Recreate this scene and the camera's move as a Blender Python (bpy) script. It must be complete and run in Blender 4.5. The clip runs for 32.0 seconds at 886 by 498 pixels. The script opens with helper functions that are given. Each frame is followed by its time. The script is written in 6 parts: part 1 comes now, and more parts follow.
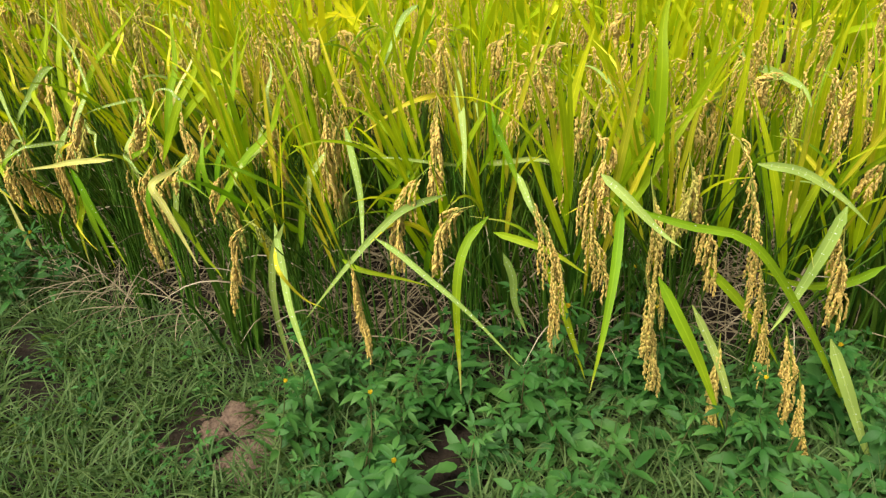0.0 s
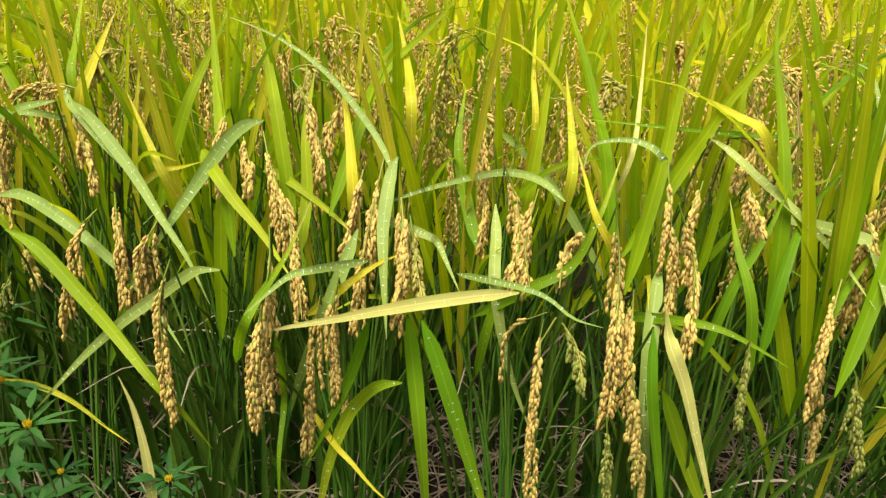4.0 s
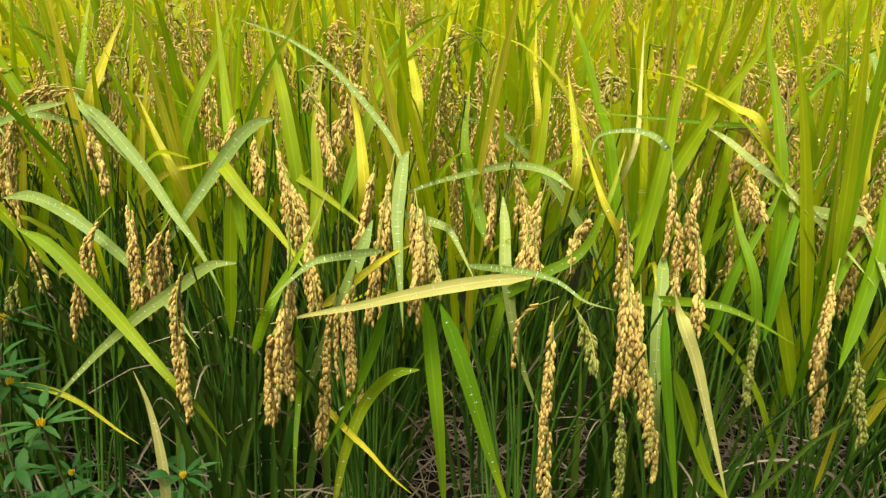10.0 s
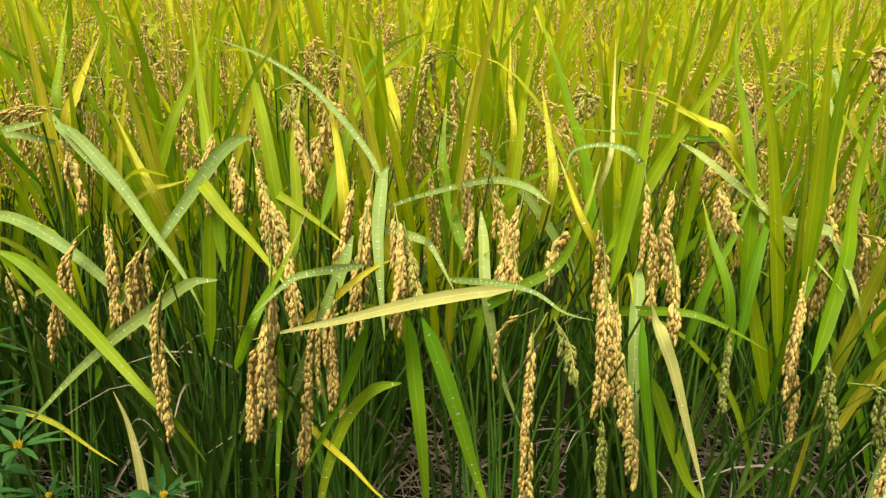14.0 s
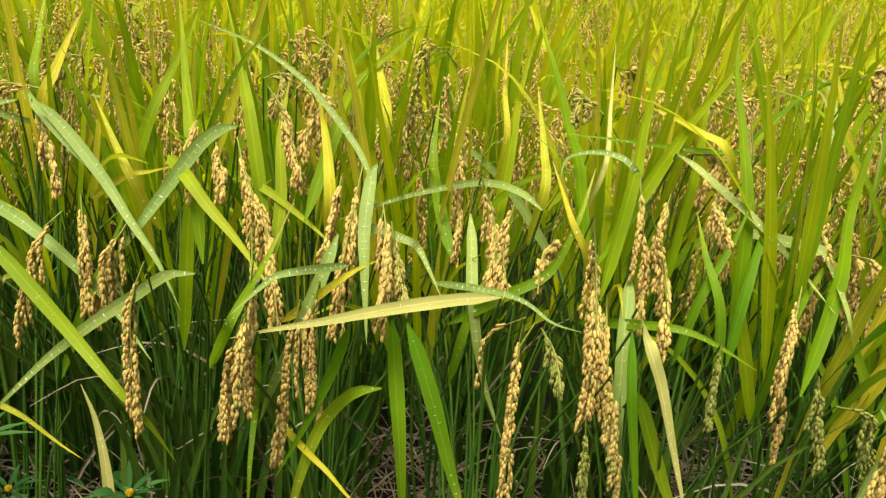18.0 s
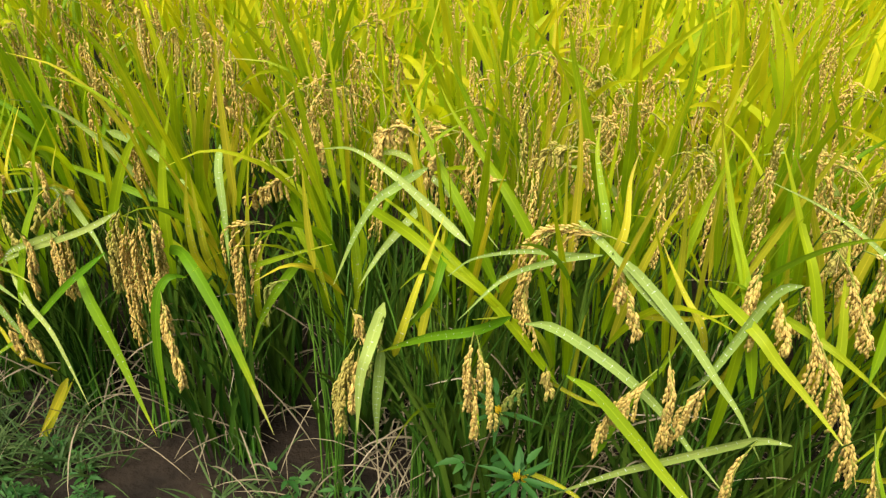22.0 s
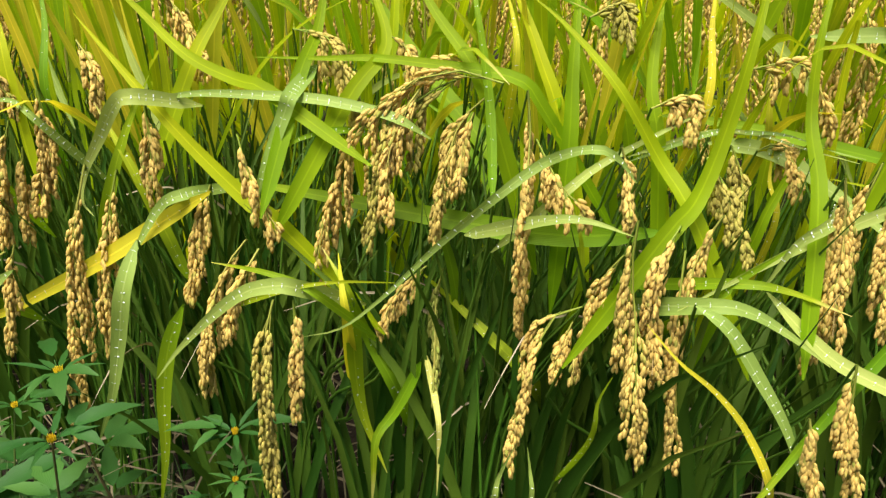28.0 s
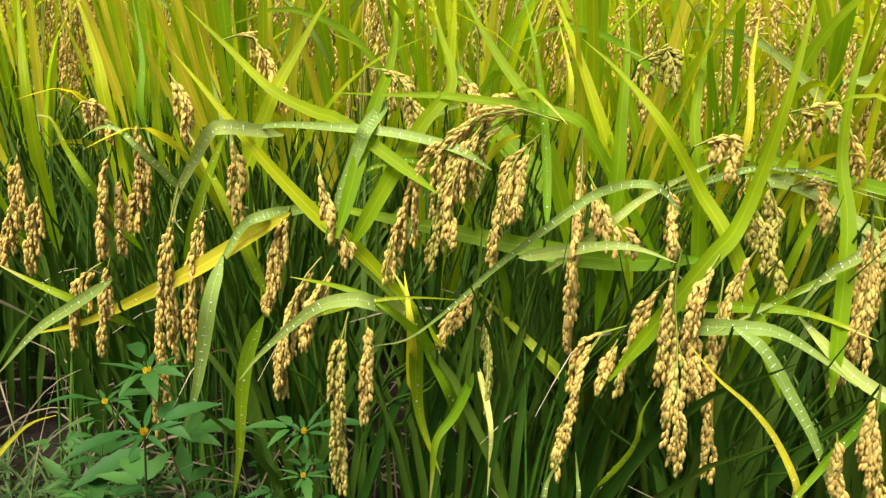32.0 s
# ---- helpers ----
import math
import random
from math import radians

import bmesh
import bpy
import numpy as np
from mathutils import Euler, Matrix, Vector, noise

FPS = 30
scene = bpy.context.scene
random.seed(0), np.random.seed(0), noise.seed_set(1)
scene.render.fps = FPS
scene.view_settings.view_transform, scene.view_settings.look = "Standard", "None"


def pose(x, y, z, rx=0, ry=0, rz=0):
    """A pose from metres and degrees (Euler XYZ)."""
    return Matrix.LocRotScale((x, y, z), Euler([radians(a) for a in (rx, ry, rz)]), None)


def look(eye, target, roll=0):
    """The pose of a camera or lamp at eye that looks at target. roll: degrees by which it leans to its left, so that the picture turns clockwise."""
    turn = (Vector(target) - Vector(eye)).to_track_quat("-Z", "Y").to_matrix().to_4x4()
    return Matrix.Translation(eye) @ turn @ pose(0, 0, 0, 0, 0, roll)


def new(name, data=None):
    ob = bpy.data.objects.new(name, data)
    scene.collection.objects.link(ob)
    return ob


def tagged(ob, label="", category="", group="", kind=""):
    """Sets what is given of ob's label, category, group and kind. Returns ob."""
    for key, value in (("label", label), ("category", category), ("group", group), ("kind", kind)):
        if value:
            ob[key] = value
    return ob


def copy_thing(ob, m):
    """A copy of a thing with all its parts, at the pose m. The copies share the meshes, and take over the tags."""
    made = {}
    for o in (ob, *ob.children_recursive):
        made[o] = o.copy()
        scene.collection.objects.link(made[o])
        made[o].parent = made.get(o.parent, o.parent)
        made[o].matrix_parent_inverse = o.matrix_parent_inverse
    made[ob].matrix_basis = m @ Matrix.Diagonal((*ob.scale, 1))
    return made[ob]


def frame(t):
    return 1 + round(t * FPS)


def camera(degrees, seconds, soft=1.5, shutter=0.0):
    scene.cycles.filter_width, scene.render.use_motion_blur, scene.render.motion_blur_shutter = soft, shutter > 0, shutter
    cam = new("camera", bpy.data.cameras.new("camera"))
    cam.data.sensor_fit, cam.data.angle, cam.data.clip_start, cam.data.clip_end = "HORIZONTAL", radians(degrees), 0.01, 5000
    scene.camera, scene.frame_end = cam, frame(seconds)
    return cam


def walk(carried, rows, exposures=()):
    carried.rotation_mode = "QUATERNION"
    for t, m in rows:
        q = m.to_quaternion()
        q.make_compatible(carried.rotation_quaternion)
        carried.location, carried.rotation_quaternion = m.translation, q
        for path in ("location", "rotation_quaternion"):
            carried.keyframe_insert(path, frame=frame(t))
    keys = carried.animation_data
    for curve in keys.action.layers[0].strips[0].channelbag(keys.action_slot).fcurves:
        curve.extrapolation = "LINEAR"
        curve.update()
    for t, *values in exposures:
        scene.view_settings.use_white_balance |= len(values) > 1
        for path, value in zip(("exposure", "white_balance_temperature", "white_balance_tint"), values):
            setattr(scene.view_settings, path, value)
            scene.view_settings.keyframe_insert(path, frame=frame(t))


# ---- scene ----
cam = camera(59.0, 32.0, soft=1.35)
PATH = [
    (0, (0.384, 0.098, 1.177), (0.026, 1.665, -0.013), -4.5),
    (0.5, (0.232, 0.188, 1.2), (-0.102, 1.754, 0.002), -4.3),
    (1, (0.063, 0.249, 1.159), (-0.142, 1.837, -0.039), -1.9),
    (1.5, (-0.217, 0.349, 1.132), (-0.18, 1.948, -0.068), 0.2),
    (2, (-0.332, 0.466, 1.078), (-0.234, 2.093, -0.081), 0.0),
    (2.5, (-0.451, 0.596, 1.037), (-0.259, 2.215, -0.121), 2.7),
    (3, (-0.481, 0.663, 1.01), (-0.452, 2.266, -0.186), -0.8),
    (3.5, (-0.612, 0.677, 0.855), (-0.503, 2.402, -0.151), 0.6),
    (5.5, (-0.642, 0.658, 0.701), (-0.315, 2.523, 0.057), 3.2),
    (6, (-0.628, 0.647, 0.704), (-0.291, 2.511, 0.063), 1.6),
    (6.5, (-0.664, 0.653, 0.726), (-0.301, 2.51, 0.079), 1.6),
    (7, (-0.675, 0.645, 0.754), (-0.34, 2.485, 0.046), 1.6),
    (7.5, (-0.684, 0.648, 0.749), (-0.411, 2.468, -0.035), 0.8),
    (8, (-0.701, 0.655, 0.757), (-0.483, 2.475, -0.043), 0.4),
    (8.5, (-0.703, 0.658, 0.756), (-0.506, 2.481, -0.044), 0.6),
    (9, (-0.711, 0.661, 0.756), (-0.533, 2.488, -0.04), 0.6),
    (9.5, (-0.699, 0.664, 0.745), (-0.521, 2.499, -0.031), 0.6),
    (10, (-0.668, 0.652, 0.744), (-0.399, 2.485, -0.009), 1.9),
    (10.5, (-0.644, 0.64, 0.754), (-0.324, 2.466, 0.005), 3.0),
    (11, (-0.633, 0.631, 0.752), (-0.289, 2.466, 0.034), 2.9),
    (11.5, (-0.635, 0.628, 0.756), (-0.273, 2.459, 0.039), 2.6),
    (12, (-0.653, 0.626, 0.76), (-0.283, 2.457, 0.045), 2.3),
    (12.5, (-0.674, 0.631, 0.756), (-0.308, 2.464, 0.045), 1.9),
    (13, (-0.678, 0.637, 0.751), (-0.324, 2.474, 0.044), 1.7),
    (13.5, (-0.676, 0.639, 0.746), (-0.331, 2.479, 0.042), 1.7),
    (15.5, (-0.694, 0.667, 0.731), (-0.366, 2.507, 0.019), 2.3),
    (16, (-0.709, 0.673, 0.719), (-0.387, 2.515, 0.009), 2.4),
    (16.5, (-0.701, 0.665, 0.703), (-0.381, 2.511, 0.001), 4.3),
    (17, (-0.678, 0.663, 0.718), (-0.338, 2.502, 0.008), 5.3),
    (17.5, (-0.668, 0.664, 0.72), (-0.291, 2.503, 0.03), 5.4),
    (18, (-0.682, 0.667, 0.743), (-0.285, 2.491, 0.025), 5.1),
    (18.5, (-0.7, 0.674, 0.759), (-0.331, 2.495, 0.017), 3.8),
    (19, (-0.747, 0.685, 0.76), (-0.481, 2.523, 0.018), 2.2),
    (19.5, (-0.771, 0.71, 0.774), (-0.636, 2.549, 0.0), -0.1),
    (20, (-0.8, 0.803, 0.894), (-0.684, 2.519, -0.127), -0.5),
    (20.5, (-0.836, 0.825, 0.969), (-0.77, 2.466, -0.173), 0.0),
    (21, (-0.892, 0.802, 1.042), (-0.843, 2.448, -0.093), 0.6),
    (21.5, (-0.99, 0.792, 1.061), (-0.949, 2.4, -0.128), 1.7),
    (22, (-1.113, 0.785, 1.06), (-1.122, 2.433, -0.073), 1.4),
    (22.5, (-1.345, 0.778, 1.074), (-1.314, 2.461, -0.007), 1.5),
    (23, (-1.486, 0.845, 1.077), (-1.444, 2.509, -0.032), 1.1),
    (23.5, (-1.622, 0.949, 1.023), (-1.552, 2.613, -0.085), 1.8),
    (24, (-1.768, 1.057, 0.971), (-1.624, 2.662, -0.214), 3.4),
    (24.5, (-1.867, 1.161, 0.882), (-1.611, 2.626, -0.455), 6.0),
    (26.5, (-1.995, 1.246, 0.618), (-1.585, 3.011, -0.23), 3.1),
    (27, (-2.03, 1.267, 0.607), (-1.611, 3.077, -0.132), 3.1),
    (27.5, (-2.043, 1.281, 0.596), (-1.714, 3.132, -0.086), 2.3),
    (28, (-2.05, 1.284, 0.556), (-1.751, 3.135, -0.14), 2.1),
    (28.5, (-2.053, 1.272, 0.561), (-1.803, 3.135, -0.124), 1.7),
    (29, (-2.062, 1.267, 0.562), (-1.828, 3.13, -0.125), 2.0),
    (29.5, (-2.069, 1.261, 0.559), (-1.847, 3.124, -0.134), 2.8),
    (30, (-2.073, 1.255, 0.563), (-1.851, 3.122, -0.12), 3.1),
    (30.5, (-2.074, 1.248, 0.566), (-1.845, 3.116, -0.111), 3.2),
    (31, (-2.079, 1.244, 0.567), (-1.846, 3.115, -0.102), 3.2),
    (31.5, (-2.083, 1.24, 0.573), (-1.852, 3.112, -0.092), 2.9),
    (32, (-2.083, 1.234, 0.577), (-1.852, 3.109, -0.079), 2.7),
]
walk(cam, [(t, look(eye, target, roll)) for t, eye, target, roll in PATH],
     [(0.0, 1.6), (3.5, 1.42), (6.0, 1.30), (18.0, 1.30), (22.0, 1.42), (24.0, 1.54), (26.5, 1.55), (32.0, 1.60)])

# ---- daylight: bright overcast sky with a wide, weak sun ----
SUN_ELEVATION, SUN_TURN = 66, 215
world = bpy.data.worlds.new("sky")
scene.world = world
world.use_nodes = True
wn = world.node_tree.nodes
sky = wn.new("ShaderNodeTexSky")
sky.sky_type = "NISHITA"
sky.sun_disc = False
sky.sun_elevation, sky.sun_rotation = radians(SUN_ELEVATION), radians(SUN_TURN)
sky.dust_density, sky.air_density = 4.0, 1.0
wn["Background"].inputs["Strength"].default_value = 0.046
world.node_tree.links.new(sky.outputs["Color"], wn["Background"].inputs["Color"])
sun_data = bpy.data.lights.new("sun", "SUN")
sun_data.energy, sun_data.angle, sun_data.color = 3.45, radians(36), (1.0, 0.95, 0.82)
sun = new("sun", sun_data)
el, az = radians(SUN_ELEVATION), radians(SUN_TURN)
sun_way = Vector((math.sin(az) * math.cos(el), math.cos(az) * math.cos(el), math.sin(el)))
sun.matrix_world = look(sun_way * 20, (0, 0, 0))


# ---- materials ----
def material(name):
    mat = bpy.data.materials.new(name)
    mat.use_nodes = True
    nt = mat.node_tree
    nt.nodes.clear()
    out = nt.nodes.new("ShaderNodeOutputMaterial")
    return mat, nt, out


def node(nt, kind, inputs=(), **attrs):
    n = nt.nodes.new(kind)
    for k, v in attrs.items():
        setattr(n, k, v)
    for k, v in dict(inputs).items():
        if hasattr(v, "links"):
            nt.links.new(v, n.inputs[k])
        else:
            n.inputs[k].default_value = v
    return n


def ramp(nt, fac, stops):
    n = node(nt, "ShaderNodeValToRGB", {0: fac})
    e = n.color_ramp.elements
    while len(e) < len(stops):
        e.new(0.5)
    for slot, (at, col) in zip(e, stops):
        slot.position, slot.color = at, (*col, 1)
    return n.outputs[0]


def mix(nt, fac, a, b, blend="MIX"):
    n = node(nt, "ShaderNodeMix", data_type="RGBA", blend_type=blend)
    for k, v in ((0, fac), (6, a), (7, b)):
        if hasattr(v, "links"):
            nt.links.new(v, n.inputs[k])
        else:
            n.inputs[k].default_value = v if k == 0 else (*v, 1)
    return n.outputs[2]


def math_node(nt, op, a, b=0.0, clamp=False):
    return node(nt, "ShaderNodeMath", {0: a, 1: b}, operation=op, use_clamp=clamp).outputs[0]


def leaf_material(name, green, gold, dry, tip, gold_share=0.35, thin=0.45, rough=0.5, island=False, veins=True, fresh=True):
    """A blade of grass: colour varies blade by blade and towards the tip, fine veins along it, light shining through."""
    mat, nt, out = material(name)
    uv = node(nt, "ShaderNodeUVMap", uv_map="UVMap").outputs[0]
    sep = node(nt, "ShaderNodeSeparateXYZ", {0: uv})
    across, along = sep.outputs[0], sep.outputs[1]
    own = node(nt, "ShaderNodeNewGeometry").outputs["Random Per Island"] if island else node(nt, "ShaderNodeObjectInfo").outputs["Random"]
    tone = ramp(nt, own, [(0.0, green), (1 - gold_share, tuple(0.6 * a + 0.4 * b for a, b in zip(green, gold))), (1.0, gold)])
    if fresh:
        tone = mix(nt, math_node(nt, "MULTIPLY", math_node(nt, "POWER", along, 0.7), 1.25, True), mix(nt, 1.0, tone, (0.70, 0.91, 0.75), "MULTIPLY"), tone)
    place = node(nt, "ShaderNodeTexCoord").outputs["Object"]
    spots = node(nt, "ShaderNodeTexNoise", {"Vector": place, "Scale": 45.0, "Detail": 3.0}).outputs[0]
    shift = math_node(nt, "MULTIPLY", math_node(nt, "FRACT", math_node(nt, "MULTIPLY", own, 7.3)), 0.45)
    age = math_node(nt, "SUBTRACT", math_node(nt, "ADD", along, math_node(nt, "MULTIPLY", spots, 0.35)), math_node(nt, "ADD", shift, tip))
    colour = mix(nt, math_node(nt, "MULTIPLY", age, 3.0, True), tone, gold)
    colour = mix(nt, math_node(nt, "MULTIPLY", math_node(nt, "SUBTRACT", age, 0.22), 4.0, True), colour, dry)
    patch = node(nt, "ShaderNodeTexNoise", {"Vector": place, "Scale": 14.0, "Detail": 4.0}).outputs[0]
    colour = mix(nt, 0.5, colour, ramp(nt, patch, [(0.3, (0.62, 0.66, 0.6)), (0.7, (1.25, 1.2, 1.2))]), "MULTIPLY")
    wave = math_node(nt, "SINE", math_node(nt, "MULTIPLY", across, 84.0))
    if veins:
        line = math_node(nt, "MULTIPLY_ADD", wave, 0.035)
        line.node.inputs[2].default_value = 1.0
        colour = mix(nt, 1.0, colour, node(nt, "ShaderNodeCombineColor", {0: line, 1: line, 2: line}).outputs[0], "MULTIPLY")
        rib = math_node(nt, "LESS_THAN", math_node(nt, "ABSOLUTE", math_node(nt, "SUBTRACT", across, 0.5)), 0.045)
        colour = mix(nt, math_node(nt, "MULTIPLY", rib, 0.45), colour, mix(nt, 1.0, colour, (1.7, 1.5, 2.2), "MULTIPLY"))
    bump = node(nt, "ShaderNodeBump", {"Height": wave, "Strength": 0.2, "Distance": 0.0004}).outputs[0]
    front = node(nt, "ShaderNodeBsdfPrincipled", {"Base Color": colour, "Roughness": rough, "Normal": bump, "Specular IOR Level": 0.16})
    shine = node(nt, "ShaderNodeBsdfTranslucent", {"Color": mix(nt, 1.0, colour, (1.3, 1.25, 0.55), "MULTIPLY")})
    both = node(nt, "ShaderNodeMixShader", {0: thin, 1: front.outputs[0], 2: shine.outputs[0]})
    nt.links.new(both.outputs[0], out.inputs[0])
    return mat


def grain_material(name, ripe, green, green_share=0.2):
    mat, nt, out = material(name)
    geo = node(nt, "ShaderNodeNewGeometry").outputs["Random Per Island"]
    own = node(nt, "ShaderNodeObjectInfo").outputs["Random"]
    bright = tuple(min(1, c * 1.16) for c in ripe)
    dull = (ripe[0] * 0.86, ripe[1] * 0.80, ripe[2] * 0.70)
    each = ramp(nt, geo, [(0.0, dull), (0.25, ripe), (0.8, bright), (1.0, green)])
    unripe = ramp(nt, own, [(0.0, (0, 0, 0)), (1 - green_share, (0, 0, 0)), (1.0, (0.75, 0.75, 0.75))])
    colour = mix(nt, unripe, each, green)
    place = node(nt, "ShaderNodeTexCoord").outputs["Object"]
    fine = node(nt, "ShaderNodeTexNoise", {"Vector": place, "Scale": 900.0, "Detail": 2.0}).outputs[0]
    colour = mix(nt, 0.6, colour, ramp(nt, fine, [(0.3, (0.9, 0.87, 0.8)), (0.65, (1.08, 1.08, 1.08))]), "MULTIPLY")
    bump = node(nt, "ShaderNodeBump", {"Height": fine, "Strength": 0.4, "Distance": 0.0005}).outputs[0]
    skin = node(nt, "ShaderNodeBsdfPrincipled", {"Base Color": colour, "Roughness": 0.7, "Normal": bump, "Specular IOR Level": 0.15})
    shine = node(nt, "ShaderNodeBsdfTranslucent", {"Color": colour})
    both = node(nt, "ShaderNodeMixShader", {0: 0.42, 1: skin.outputs[0], 2: shine.outputs[0]})
    nt.links.new(both.outputs[0], out.inputs[0])
    return mat


def plain_material(name, low, high, scale, rough=0.8, bump=0.3, detail=6.0, distance=0.01):
    mat, nt, out = material(name)
    place = node(nt, "ShaderNodeTexCoord").outputs["Object"]
    big = node(nt, "ShaderNodeTexNoise", {"Vector": place, "Scale": scale, "Detail": detail}).outputs[0]
    fine = node(nt, "ShaderNodeTexNoise", {"Vector": place, "Scale": scale * 9, "Detail": 4.0}).outputs[0]
    colour = ramp(nt, big, [(0.3, low), (0.7, high)])
    colour = mix(nt, 0.5, colour, ramp(nt, fine, [(0.3, (0.55, 0.55, 0.55)), (0.7, (1.3, 1.3, 1.3))]), "MULTIPLY")
    relief = node(nt, "ShaderNodeBump", {"Height": fine, "Strength": bump, "Distance": distance}).outputs[0]
    skin = node(nt, "ShaderNodeBsdfPrincipled", {"Base Color": colour, "Roughness": rough, "Normal": relief, "Specular IOR Level": 0.12})
    nt.links.new(skin.outputs[0], out.inputs[0])
    return mat


GREEN, GOLD, DRY = (0.125, 0.265, 0.007), (0.37, 0.42, 0.014), (0.60, 0.50, 0.22)
M_LEAF = leaf_material("rice_leaf", GREEN, GOLD, DRY, 0.75)
M_ERECT = leaf_material("rice_leaf_erect", (0.235, 0.38, 0.006), (0.515, 0.55, 0.010), (0.5, 0.38, 0.08), 0.9, 0.5, thin=0.62)
M_FIELD = leaf_material("rice_leaf_field", (0.37, 0.49, 0.008), (0.74, 0.67, 0.014), (0.5, 0.42, 0.10), 0.9, 0.5, thin=0.62, island=True, veins=False)
M_PALE = leaf_material("rice_leaf_dewy", (0.215, 0.315, 0.062), (0.325, 0.385, 0.088), (0.50, 0.44, 0.18), 0.92, 0.4, thin=0.3, rough=0.46, fresh=False)
M_YELLOW = leaf_material("rice_leaf_yellow", (0.47, 0.48, 0.025), (0.60, 0.52, 0.03), (0.50, 0.36, 0.15), 0.8, 0.6, fresh=False)
M_STRAW = leaf_material("dead_rice_leaf", (0.155, 0.125, 0.075), (0.28, 0.23, 0.14), (0.38, 0.32, 0.22), 0.4, 0.5, thin=0.2, rough=0.8, fresh=False)
M_STEM = leaf_material("rice_stem", (0.045, 0.12, 0.010), (0.11, 0.20, 0.022), (0.3, 0.28, 0.1), 0.95, 0.4, thin=0.15)
M_STALK = leaf_material("panicle_stalk", (0.22, 0.26, 0.03), (0.42, 0.34, 0.08), (0.5, 0.38, 0.15), 0.6, 0.5, thin=0.15)
M_GRAIN = grain_material("rice_grain", (0.68, 0.505, 0.15), (0.36, 0.38, 0.07), 0.14)
M_GRAIN_FAR = grain_material("rice_grain_field", (0.67, 0.50, 0.14), (0.40, 0.38, 0.05), 0.15)
M_GRAIN_GREEN = grain_material("unripe_grain", (0.34, 0.36, 0.08), (0.24, 0.34, 0.05), 0.1)
# stem green darkened to stand in for the shade deep under the leaves
M_STEM_SHADE = leaf_material("shaded_rice_stem", (0.020, 0.068, 0.006), (0.080, 0.130, 0.013), (0.24, 0.2, 0.08), 0.9, 0.6, thin=0.2, island=True, veins=False)
M_WEED = leaf_material("weed_leaf", (0.026, 0.088, 0.017), (0.062, 0.145, 0.030), (0.18, 0.21, 0.05), 1.1, 0.4, thin=0.3, veins=False)
M_WEEDSTEM = leaf_material("weed_stem", (0.06, 0.10, 0.02), (0.12, 0.09, 0.04), (0.15, 0.12, 0.06), 1.0, 0.4, thin=0.1, veins=False)
M_GRASS = leaf_material("bank_grass", (0.055, 0.108, 0.030), (0.13, 0.185, 0.060), (0.26, 0.23, 0.13), 0.9, 0.4, island=True, veins=False)
# damp soil toned below its own brown, so gaps between stems read as shade
M_SOIL = plain_material("damp_soil_shaded", (0.006, 0.0045, 0.003), (0.020, 0.0135, 0.0085), 7.0, 0.85, 0.8)
M_CLOD = plain_material("dry_clay", (0.13, 0.085, 0.06), (0.30, 0.205, 0.145), 6.0, 0.95, 0.9)
M_PETAL = plain_material("yellow_floret", (0.58, 0.38, 0.01), (0.75, 0.55, 0.02), 300.0, 0.7, 0.2)
M_FAR = plain_material("far_trees", (0.012, 0.022, 0.010), (0.035, 0.055, 0.022), 0.6, 0.95, 0.5)


def water_material():
    mat, nt, out = material("dew")
    skin = node(nt, "ShaderNodeBsdfPrincipled", {"Base Color": (0.95, 1, 0.97, 1), "Roughness": 0.04, "IOR": 1.33, "Specular IOR Level": 1.0})
    clear = node(nt, "ShaderNodeBsdfTranslucent", {"Color": (0.95, 1.0, 0.95, 1)})
    both = node(nt, "ShaderNodeMixShader", {0: 0.3, 1: skin.outputs[0], 2: clear.outputs[0]})
    nt.links.new(both.outputs[0], out.inputs[0])
    return mat


M_DEW = water_material()
M_CREAM = leaf_material("bleached_leaf", (0.44, 0.45, 0.11), (0.56, 0.51, 0.15), (0.50, 0.41, 0.20), 0.72, 0.5, thin=0.3, fresh=False)
rng = np.random.default_rng(7)


# ---- mesh helpers ----
class Heap:
    """Gathers vertices, faces and their uv for one mesh."""

    def __init__(self):
        self.v, self.f, self.uv, self.n = [], [], [], 0

    def add(self, verts, faces, uv=None):
        verts = np.asarray(verts, float)
        faces = np.asarray(faces, int)
        self.v.append(verts)
        self.f.append(faces + self.n)
        self.uv.append(np.zeros((len(verts), 2)) if uv is None else np.asarray(uv, float))
        self.n += len(verts)

    def mesh(self, name, mat, smooth=True):
        me = bpy.data.meshes.new(name)
        faces = [tuple(f) for block in self.f for f in block.tolist()]
        me.from_pydata(np.concatenate(self.v).tolist(), [], faces)
        uvs = np.concatenate(self.uv)
        loops = np.empty(len(me.loops), dtype=np.int32)
        me.loops.foreach_get("vertex_index", loops)
        me.uv_layers.new(name="UVMap").data.foreach_set("uv", uvs[loops].ravel())
        if smooth:
            me.polygons.foreach_set("use_smooth", np.ones(len(me.polygons), dtype=bool))
        me.materials.append(mat)
        return me


def part(name, me, parent, label=""):
    ob = new(name, me)
    ob.parent = parent
    return tagged(ob, label)


